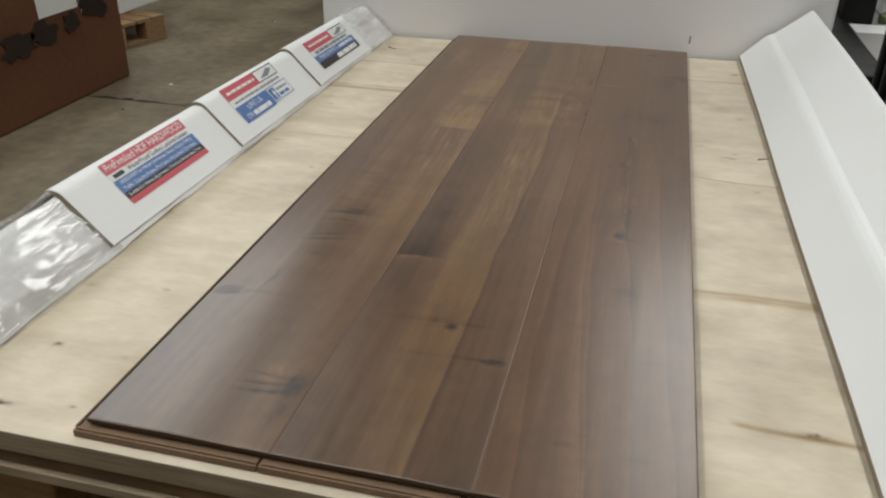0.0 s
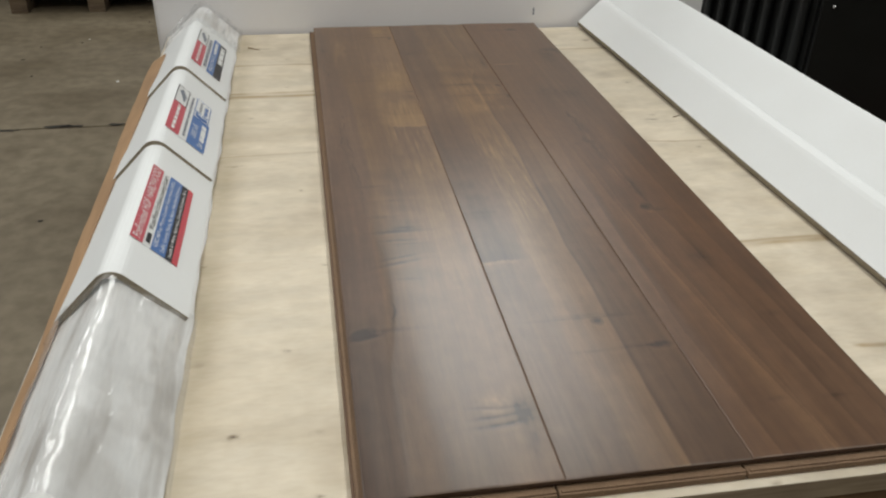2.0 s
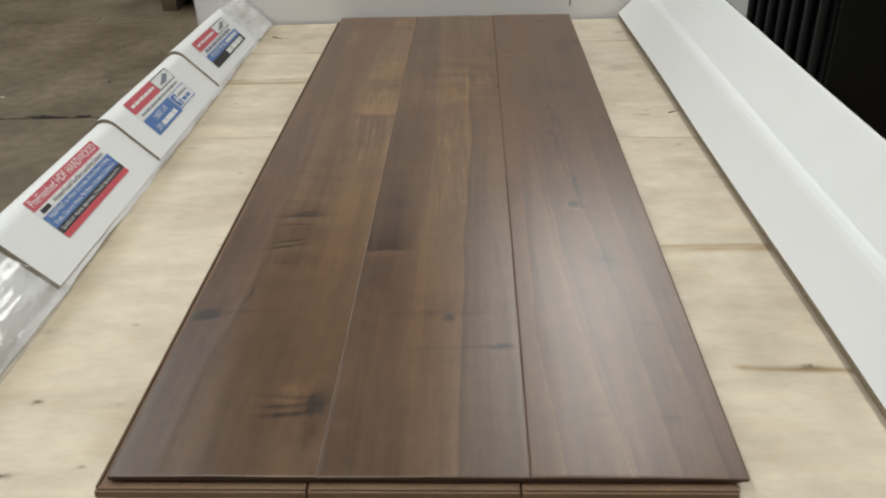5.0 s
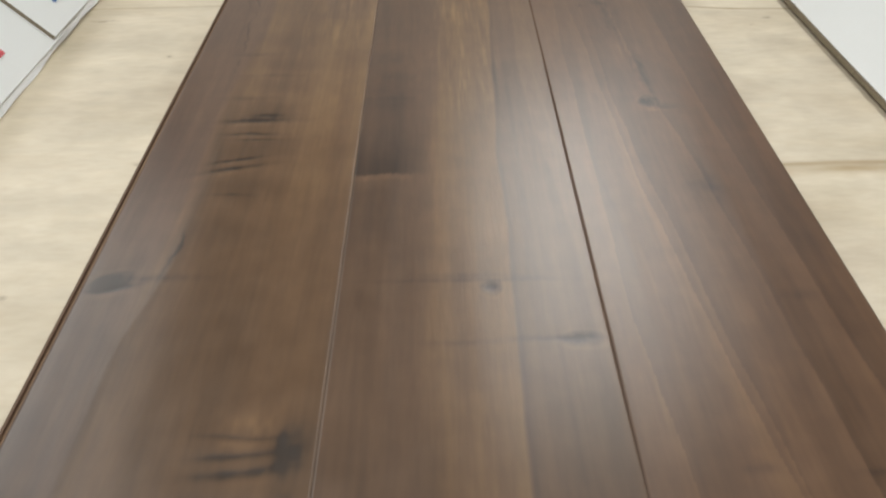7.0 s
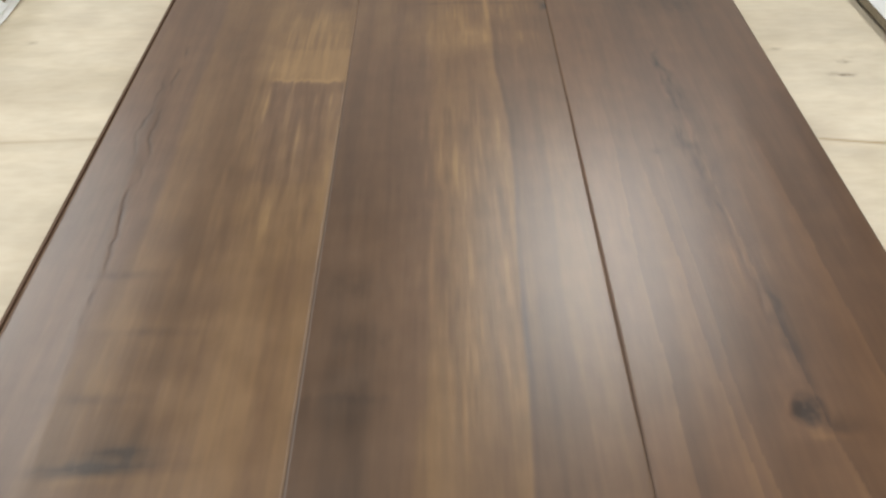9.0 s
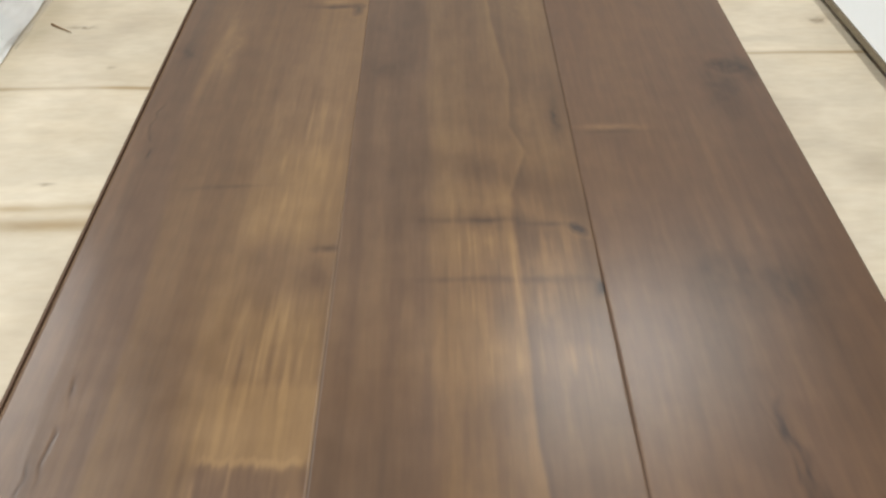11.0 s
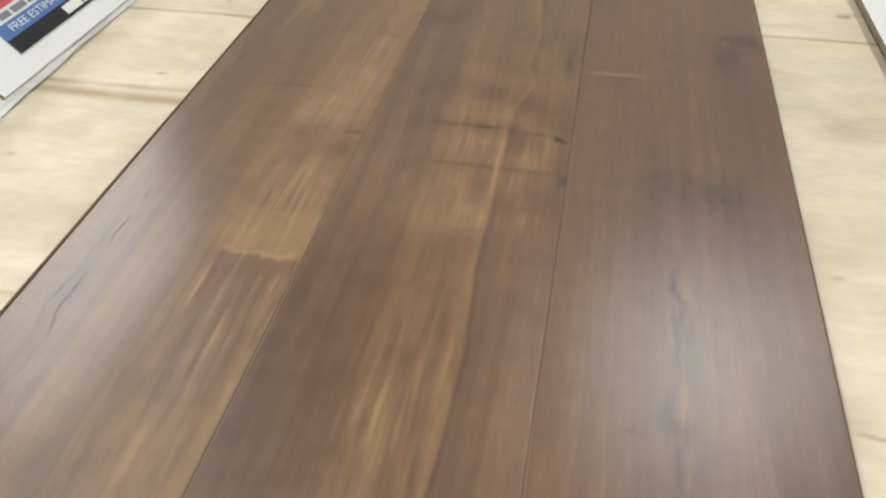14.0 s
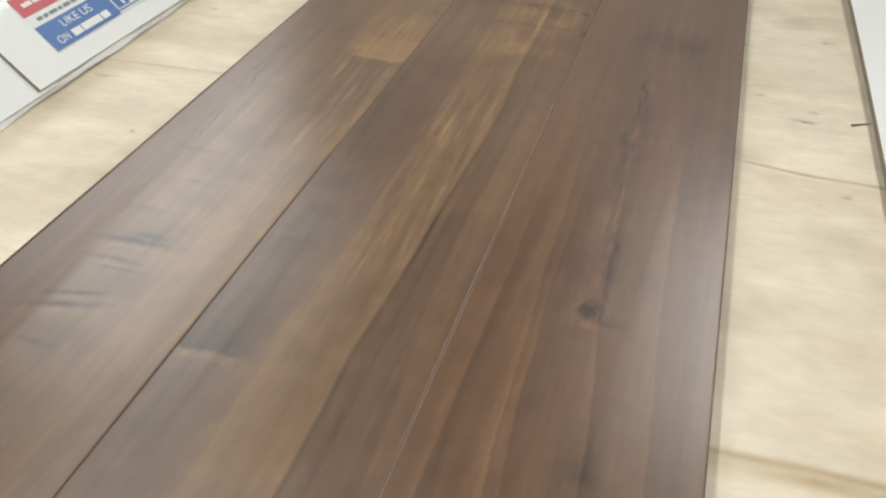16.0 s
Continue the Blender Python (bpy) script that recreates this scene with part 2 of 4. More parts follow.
# ---- the hall ----
FLOOR_CUT = 2.82
floor_ob = tagged(obj("floor", box(-14, 12, -9, 16, -0.25, -0.012), M_JOINT), "bare concrete slab of a warehouse hall with saw-cut joints", "floor", kind="structure")
for x0, x1, y0, y1 in ((-14, 12, -9, FLOOR_CUT - 0.006), (-14, 12, FLOOR_CUT + 0.006, 16)):
    part("floor_slab", box(x0, x1, y0, y1, -0.012, 0.0, 0.003), M_CONCRETE, floor_ob)
for name, b in (("wall_north", (-14.2, 12.2, 16, 16.2)), ("wall_south", (-14.2, 12.2, -9.2, -9)), ("wall_west", (-14.2, -14, -9, 16)), ("wall_east", (12, 12.2, -9, 16))):
    tagged(obj(name, box(*b, -0.25, CEILING), M_WALL), "plain painted warehouse wall", "wall", kind="structure")
tagged(obj("ceiling", box(-14.2, 12.2, -9.2, 16.2, CEILING, CEILING + 0.2), M_CEIL), "pale warehouse ceiling", "ceiling", kind="structure")
for x, y, run, wide, watts in LAMPS:
    lamp = tagged(thing("ceiling_light", x, y, CEILING), "long white ceiling light of the warehouse", "lamp", "ceiling lights")
    part("housing", box(-wide / 2 - 0.03, wide / 2 + 0.03, -run / 2 - 0.05, run / 2 + 0.05, -0.10, 0.0, 0.01), M_LAMP, lamp)
    la = bpy.data.lights.new("lamp_glow", "AREA")
    la.shape, la.size, la.size_y, la.energy, la.color = "RECTANGLE", wide, run, watts, LAMP_COLOUR
    lo = new("lamp_glow", la)
    lo.matrix_basis = pose(x, y, CEILING - 0.105)

# ---- the white panel behind the table ----
tagged(obj("partition_panel", box(-0.298, 0.695, 1.234, 1.33, 0.0, 1.295, 0.006), M_PANEL), "smooth white upright panel standing behind the table", "panel")


# ---- the plywood table ----
table = tagged(thing("work_table"), "makeshift table with a pale plywood top on rough boards", "table")
nx, ny = 560, 680
gx, gy = np.meshgrid(np.linspace(PLY_X0, PLY_X1, nx), np.linspace(PLY_Y0, PLY_Y1, ny))
ply = np.ones((ny, nx, 3)) * np.array([0.70, 0.625, 0.50])
cloud = fractal(gx * 5, gy * 14, 3)
ply *= (0.86 + 0.20 * cloud)[..., None] ** np.array([1, 1.07, 1.22])
ply *= (0.89 + 0.22 * fractal(gx * 16, gy * 40, 6))[..., None]
ply *= (0.93 + 0.14 * fractal(gx * 55, gy * 70, 7))[..., None] ** np.array([1, 1.05, 1.2])
blot = np.clip(fractal(gx * 11 + 3, gy * 11, 12, 4) - 0.56, 0, 1) * 2.2
ply *= (1 - 0.35 * blot)[..., None] ** np.array([0.9, 1, 1.1])
ply *= (0.95 + 0.10 * fractal(gx * 26, gy * 120, 8, 3))[..., None]
ply *= (1 - 0.16 * np.clip(fractal(gx * 9 + 5, gy * 30, 9) - 0.5, 0, 1) * 2)[..., None] ** np.array([1, 1.2, 1.6])


def veneer_line(y0, slope, wide, depth, x0, x1, seed, tint=(1, 1.25, 1.6)):
    """A brown seam across the sheet, with uneven strength."""
    d = (gy - y0 - slope * (gx - x0) - 0.004 * (lattice(gx * 18, gx * 0 + 3, seed) - 0.5)) / wide
    s = depth * np.exp(-d * d) * np.clip((gx - x0) / 0.01, 0, 1) * np.clip((x1 - gx) / 0.01, 0, 1) * (0.55 + 0.9 * lattice(gx * 30, gy * 30, seed + 1))
    ply[:] *= np.clip(1 - s[..., None] * np.array(tint) * 0.6, 0.05, 1)


veneer_line(0.872, 0.0, 0.007, 0.50, -0.3, 0.2, 11)
veneer_line(0.889, 0.0, 0.004, 0.38, -0.3, 0.2, 13)
veneer_line(1.032, 0.0, 0.0026, 0.55, -0.3, 0.2, 15)
veneer_line(0.329, 0.0, 0.006, 0.45, 0.43, 0.75, 17)
veneer_line(0.338, 0.0, 0.003, 0.40, 0.43, 0.75, 19)
veneer_line(0.631, -0.10, 0.0016, 0.75, 0.45, 0.75, 21)
veneer_line(0.138, -0.06, 0.0034, 0.65, 0.47, 0.60, 23)
veneer_line(1.076, 0.0, 0.0026, 0.55, 0.43, 0.75, 25)
veneer_line(0.64, 0.03, 0.002, 0.30, -0.16, 0.0, 27)
rng = np.random.RandomState(5)
ragged = 0.006 * (fractal(gx * 150, gy * 150, 61, 3) - 0.5)
broken = lattice(gx * 330, gy * 330, 65)
for k in range(70):
    sx, sy = rng.uniform(PLY_X0, PLY_X1), rng.uniform(PLY_Y0, PLY_Y1)
    lx, ly, dp = rng.uniform(0.002, 0.006), rng.uniform(0.0015, 0.0028), rng.uniform(0.15, 0.5)
    fleck = dp * np.exp(-((gx + ragged - sx) / lx) ** 2 - ((gy + ragged - sy) / ly) ** 2) * (0.3 + 1.4 * broken)
    ply *= np.clip(1 - fleck, 0.1, 1)[..., None] ** np.array([0.9, 1, 1.15])
for sx, sy, lx, ly, dp in ((-0.098, 0.093, 0.005, 0.003, 0.8), (-0.09, 0.013, 0.010, 0.003, 0.85), (-0.055, 0.2, 0.004, 0.003, 0.4), (-0.096, 1.13, 0.011, 0.003, 0.7),
                           (0.533, 0.137, 0.008, 0.004, 0.6), (0.50, 0.71, 0.008, 0.003, 0.7), (0.53, 1.13, 0.007, 0.005, 0.5), (-0.12, 0.61, 0.012, 0.003, 0.35)):
    ply *= np.clip(1 - dp * np.exp(-((gx + 1.4 * ragged - sx) / lx) ** 2 - ((gy + ragged - sy) / ly) ** 2) * (0.25 + 1.4 * broken), 0.1, 1)[..., None] ** np.array([0.9, 1, 1.1])
# uneven darker band along the right foot of the wrapped board
foot_band = np.exp(-((gx + 0.133) / 0.018) ** 2) * (0.1 + 1.1 * fractal(gx * 20, gy * 7, 31))
ply *= (1 - 0.34 * foot_band)[..., None] ** np.array([1, 1.1, 1.35])
gz = TABLE + 0.0006 * (fractal(gx * 6, gy * 6, 41) - 0.5) * 0
sheet("tabletop", gx, gy, gz, ply, M_PLY, table, "pale birch plywood face with brown seams")
part("tabletop_sheet", box(PLY_X0, PLY_X1, PLY_Y0, PLY_Y1, TABLE - 0.020, TABLE - 0.0005, 0.001), M_PLY_EDGE, table, "raw plywood edge")
part("stained_board", box(PLY_X0 + 0.004, PLY_X1 - 0.004, PLY_Y0 + 0.004, PLY_Y1 - 0.004, TABLE - 0.036, TABLE - 0.020, 0.001), M_STAINED, table, "brown-stained board edge")
part("under_board", box(PLY_X0, PLY_X1, PLY_Y0 - 0.001, PLY_Y1 - 0.003, TABLE - 0.046, TABLE - 0.036, 0.001), M_PLY_EDGE, table)
for x in (PLY_X0 + 0.05, PLY_X1 - 0.14):
    for y in (PLY_Y0 + 0.10, PLY_Y1 - 0.2):
        part("leg", box(x, x + 0.09, y, y + 0.09, 0.0, TABLE - 0.046, 0.004), M_PINE, table)
part("side_rail", box(PLY_X0 + 0.05, PLY_X1 - 0.05, PLY_Y1 - 0.2, PLY_Y1 - 0.16, TABLE - 0.14, TABLE - 0.046, 0.003), M_PINE, table)


# ---- the flooring planks ----
DARK, MID, GOLD = np.array([0.040, 0.023, 0.014]), np.array([0.154, 0.088, 0.047]), np.array([0.318, 0.196, 0.092])
marked, cracked = [], []


def mark(plank, x, y, across, along, depth, skew):
    """A knot, tear or stain: place, half lengths, depth of tone (minus is lighter)."""
    marked.append((plank, x, y, across, along, depth, skew))


def split(plank, ax, ay, bx, by):
    """An open split in the face from one point to another."""
    cracked.append((plank, ax, ay, bx, by))


mark(0, .136, .076, .01, .014, .95, .1)
mark(0, .131, .082, .006, .006, .5, .3)
mark(0, .114, .088, .018, .014, -.42, 0)
mark(0, .118, .064, .02, .0022, .55, .1)
mark(0, .11, .073, .018, .002, .5, .1)
mark(0, .112, .084, .018, .0018, .45, -.05)
mark(0, .135, .045, .006, .022, .35, .1)
mark(0, .017, .199, .011, .008, .95, .2)
mark(0, .021, .193, .012, .0022, .7, .2)
mark(0, .045, .201, .022, .003, .34, 0)
mark(0, .046, .226, .0015, .02, .6, 0)
mark(0, .07, .384, .021, .0035, .85, .05)
mark(0, .078, .391, .016, .003, .5, .05)
mark(0, .068, .364, .018, .0022, .45, 0)
mark(0, .076, .356, .017, .0016, .4, 0)
mark(0, .062, .316, .019, .0026, .65, .25)
mark(0, .064, .328, .016, .002, .5, .25)
mark(0, .068, .285, .014, .002, .3, 0)
mark(0, .06, .42, .02, .003, .3, 0)
mark(0, .075, .46, .022, .003, .28, 0)
mark(0, .05, .5, .02, .003, .25, 0)
mark(0, .14, 1.13, .006, .01, .75, 0)
mark(0, .122, 1.135, .017, .0025, .6, 0)
mark(0, .119, 1.17, .014, .02, -.35, 0)
mark(0, .14, .833, .006, .0025, .5, 0)
mark(0, .012, 1.06, .006, .016, .4, 0)
mark(0, .045, 1.06, .006, .05, -.3, 0)
mark(1, .172, .42, .016, .02, .2, 0)
mark(1, .172, .455, .012, .008, .3, 0)
mark(1, .168, .49, .014, .01, .25, 0)
mark(1, .235, .189, .006, .0065, .8, 0)
mark(1, .222, .2, .022, .0026, .3, 0)
mark(1, .262, .198, .016, .0022, .15, 0)
mark(1, .284, .147, .01, .0055, .7, 0)
mark(1, .262, .148, .018, .003, .2, 0)
mark(1, .22, .145, .02, .002, .25, 0)
mark(1, .226, .857, .024, .0024, .44, 0)
mark(1, .272, .853, .014, .002, .35, 0)
mark(1, .289, .848, .0045, .0055, .8, 0)
mark(1, .2925, .8, .0035, .006, .8, 0)
mark(1, .258, .806, .03, .0028, .3, 0)
mark(1, .215, .807, .02, .002, .3, 0)
mark(1, .232, .87, .022, .008, -.22, 0)
mark(1, .27, .82, .015, .012, -.25, 0)
mark(1, .277, 1.13, .014, .025, -.25, 0)
mark(1, .288, .965, .0025, .02, .5, 0)
mark(2, .37, .409, .0065, .008, .75, 0)
mark(2, .375, .395, .012, .0025, -.35, 0)
mark(2, .421, 1.034, .011, .01, .55, 0)
mark(2, .408, 1.012, .014, .02, .26, 0)
mark(2, .435, 1.03, .006, .014, .6, 0)
mark(2, .386, 1.168, .01, .0085, .7, 0)
mark(2, .36, 1.165, .03, .006, .3, 0)
mark(2, .322, .953, .02, .003, -.45, 0)
mark(2, .322, .947, .02, .002, .3, 0)
mark(2, .367, .7, .002, .025, .55, 0)
mark(2, .384, .29, .01, .02, .35, 0)
mark(2, .375, .46, .003, .04, .35, 0)
mark(2, .4, .8, .016, .02, .3, 0)
mark(2, .345, .6, .004, .0035, .25, 0)
mark(0, .076, .891, .022, .0018, .30, .05)
mark(0, .123, 1.146, .022, .003, -.40, 0)
mark(0, .135, .81, .014, .012, .22, 0)
mark(1, .170, 1.033, .019, .012, .26, 0)
mark(1, .222, .196, .045, .0016, .30, 0)
mark(1, .272, .147, .018, .0018, .35, 0)
mark(1, .262, .785, .012, .018, -.22, 0)
mark(1, .268, .967, .010, .022, -.22, 0)
mark(1, .230, .752, .016, .025, -.20, 0)
mark(1, .236, .841, .016, .012, -.22, 0)
mark(2, .368, .809, .020, .022, .30, 0)
mark(2, .412, .985, .012, .030, .24, 0)
mark(2, .368, .655, .006, .022, .42, 0)
mark(2, .362, .605, .006, .022, .40, 0)
mark(2, .366, .560, .006, .030, .34, 0)
mark(2, .366, .406, .005, .006, .75, 0)
mark(2, .380, .400, .010, .005, .34, 0)
mark(2, .351, .063, .006, .0028, .34, .1)
mark(2, .401, .060, .012, .0022, .30, 0)
mark(2, .409, .180, .010, .004, .28, 0)
split(0, .012, .995, .013, .945)
split(0, .014, .955, .017, .915)
split(0, .026, .745, .028, .672)
split(0, .028, .68, .034, .575)
split(0, .033, .58, .037, .462)
split(0, .02, .7, .024, .6)
split(2, .358, .735, .361, .69)
split(2, .362, .715, .366, .655)
split(2, .366, .675, .369, .63)
split(2, .37, .69, .372, .655)
split(2, .3665, .652, .361, .6)
split(2, .361, .64, .359, .585)
split(2, .371, .625, .366, .57)
split(2, .374, .6, .37, .545)
split(2, .366, .56, .368, .5)
split(2, .372, .52, .366, .44)


def course(Y, ys, xs, seed=0, wander=0.003):
    """Where a line of the figure runs across the plank, for each y."""
    return np.interp(Y, ys, xs) + wander * (fractal(Y * 14, Y * 0 + seed, 200 + seed, 3) - 0.5)


def step(d, soft):
    t = np.clip(0.5 + d / (2 * soft), 0, 1)
    return t * t * (3 - 2 * t)


def patch(X, Y, x0, x1, y0, y1, soft_x, soft_y):
    """1 inside a ragged rectangle, 0 outside."""
    rag = 0.010 * (fractal(X * 40, Y * 30, 231, 3) - 0.5)
    fine_rag = 0.005 * (fractal(X * 520, Y * 20, 233, 2) - 0.5) + 0.006 * (fractal(X * 60, Y * 10, 235, 2) - 0.5)
    return step(X + rag - x0, soft_x) * step(x1 - X - rag, soft_x) * step(Y + fine_rag - y0, soft_y) * step(y1 - Y - fine_rag, soft_y)


def figure_first(X, Y, U):
    """Cool grey edge beside a wandering arris, brown middle, golden far side."""
    arris = course(Y, (0, .15, .21, .32, .37, .47, .56, .63, .67, .735, .9, .99, 1.2), (.033, .036, .048, .051, .045, .038, .030, .027, .025, .018, .014, .016, .012), 1)
    grey_end = course(Y, (0, .16, .24, .43, .55, .69, .80, 1.0, 1.2), (.033, .034, .039, .040, .051, .048, .045, .030, .012), 2)
    gold = course(Y, (0, .28, .57, .72, .9, 1.2), (.108, .106, .101, .085, .090, .110), 3, 0.008)
    grey = step(grey_end - X, 0.003)
    tone = 0.50 + 0.11 * step(X - gold, 0.006) - 0.07 * grey - 0.06 * step(arris + 0.004 - X, 0.002) * step(X - arris + 0.004, 0.003)
    cool = grey * (1 - 0.5 * np.clip((Y - 0.8) / 0.2, 0, 1))
    box_ = patch(X, Y, .097, .150, .575, .690, 0.004, 0.006) * (0.45 + 0.55 * step(Y - 0.61, 0.05))
    tone -= 0.13 * box_
    cool = cool + 0.7 * box_
    tone += 0.16 * patch(X, Y, .098, .150, .690, .735, .006, .004) + 0.20 * patch(X, Y, .100, .147, .6895, .6935, .002, .0015)
    tone += 0.15 * patch(X, Y, .141, .146, .56, .69, .003, .02)
    tone += 0.16 * patch(X, Y, .090, .140, .842, .880, .012, .012) + 0.08 * patch(X, Y, .100, .146, .88, .93, .012, .02)
    tone -= 0.10 * patch(X, Y, .100, .150, .79, .838, .015, .015)
    cool = cool + 0.5 * patch(X, Y, .090, .150, .93, 1.09, .02, .04) + 0.4 * patch(X, Y, .1, .150, .79, .838, .015, .015)
    tone += 0.15 * np.exp(-((X - np.interp(Y, (.97, 1.1), (.030, .040))) / 0.004) ** 2) * step(Y - 0.965, 0.02) * step(1.11 - Y, 0.02)
    # ripples across the brown middle
    ripple = np.sin(2 * math.pi * (Y * 21 + 1.5 * fractal(X * 12, Y * 6, 241, 2)))
    tone += 0.05 * ripple * patch(X, Y, .045, .105, .22, .56, .015, .03)
    flecks = patch(X, Y, .085, .150, .52, .70, .015, .04) + patch(X, Y, .095, .148, .72, .80, .02, .02) + 0.6 * patch(X, Y, .09, .148, .84, 1.0, .02, .03)
    return tone, cool, flecks, arris


def figure_second(X, Y, U):
    """Dark near side with a torn block, golden heart up to a sharp wavy line, brown beyond."""
    heart = course(Y, (0, .12, .225, .35, .38, .5, .7, 1.2), (.203, .198, .199, .200, .202, .213, .205, .195), 4, 0.006)
    line = course(Y, (0, .1, .25, .33, .4, .47, .57, .64, .7, .8, .88, .925, .955, 1.01, 1.11, 1.2), (.246, .246, .249, .247, .251, .252, .255, .256, .252, .252, .251, .263, .255, .259, .250, .245), 5, 0.002)
    pale = course(Y, (0, .30, .376, .485, .6, 1.2), (.297, .285, .276, .273, .277, .290), 6, 0.002)
    warm = step(X - heart, 0.006)
    over = step(X - line, 0.0012)
    tone = 0.40 + 0.17 * warm + 0.12 * np.exp(-np.abs(line - X) / 0.010) * (1 - over) - 0.15 * over
    tone -= 0.12 * np.exp(-((X - line - 0.0015) / 0.0018) ** 2)
    tone += 0.11 * step(X - pale, 0.0015) * step(Y - 0.10, 0.08) * step(0.62 - Y, 0.08)
    # contrast eased towards one even tone over the far half
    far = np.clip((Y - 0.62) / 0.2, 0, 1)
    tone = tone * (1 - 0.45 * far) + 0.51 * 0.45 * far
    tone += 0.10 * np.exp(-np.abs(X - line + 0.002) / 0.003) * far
    # the torn block: dark, ending in a clean edge with a pale lip
    tone -= 0.36 * patch(X, Y, .130, .188, .309, .42, .016, .0022) * (1 - 0.7 * np.clip((Y - .309) / .075, 0, 1))
    tone -= 0.14 * patch(X, Y, .140, .180, .235, .295, .012, .012) + 0.10 * patch(X, Y, .140, .176, .40, .50, .015, .03)
    tone += 0.12 * patch(X, Y, .150, .188, .302, .3085, .006, .0015)
    tone -= 0.12 * patch(X, Y, .140, .190, .52, .68, .020, .05)
    # bars of light and shade across the far half
    cross = np.sin(2 * math.pi * (Y * 19 + 1.6 * fractal(X * 10, Y * 7, 251, 2)))
    tone += 0.06 * cross * patch(X, Y, .195, .297, .72, .98, .02, .05)
    cool = 0.55 * (1 - warm) + 0.6 * over * step(0.72 - Y, 0.1)
    flecks = patch(X, Y, .205, .255, .40, .66, .015, .06) + 0.8 * patch(X, Y, .205, .29, .72, .87, .02, .03)
    return tone, cool, flecks, line


def figure_third(X, Y, U):
    """Quiet red-brown, with long flame lines towards the near end and a darker outer third."""
    outer = course(Y, (0, .13, .27, .45, .62, .74, 1.2), (.388, .388, .386, .395, .403, .395, .405), 7)
    tone = 0.45 - 0.06 * step(X - outer, 0.006)
    tone -= 0.05 * np.exp(-np.abs(X - outer) / 0.004)
    near = step(0.62 - Y, 0.12)
    flames = (((0, .158, .36, .6), (.322, .311, .313, .318)), ((0, .113, .218, .29, .413, .6), (.368, .356, .348, .341, .337, .332)),
              ((0, .127, .333, .5), (.372, .360, .346, .343)), ((0, .2, .3, .396, .6), (.400, .392, .387, .376, .368)), ((0, .2, .4, .6), (.432, .420, .412, .408)))
    for q, (ys, xs) in enumerate(flames):
        d = X - course(Y, ys, xs, 10 + q, 0.004)
        tone += near * (0.12 * np.exp(-np.clip(-d, 0, 1) / 0.010) * (d < 0) - 0.10 * np.exp(-np.clip(d, 0, 1) / 0.008) * (d >= 0))
    tone += 0.05 * patch(X, Y, .297, .350, .948, .956, .006, .002)
    cool = 0.30 + 0.35 * patch(X, Y, .345, .385, .40, .74, .012, .04)
    flecks = 0.5 * patch(X, Y, .355, .385, .40, .74, .01, .04)
    return tone, cool, flecks, outer


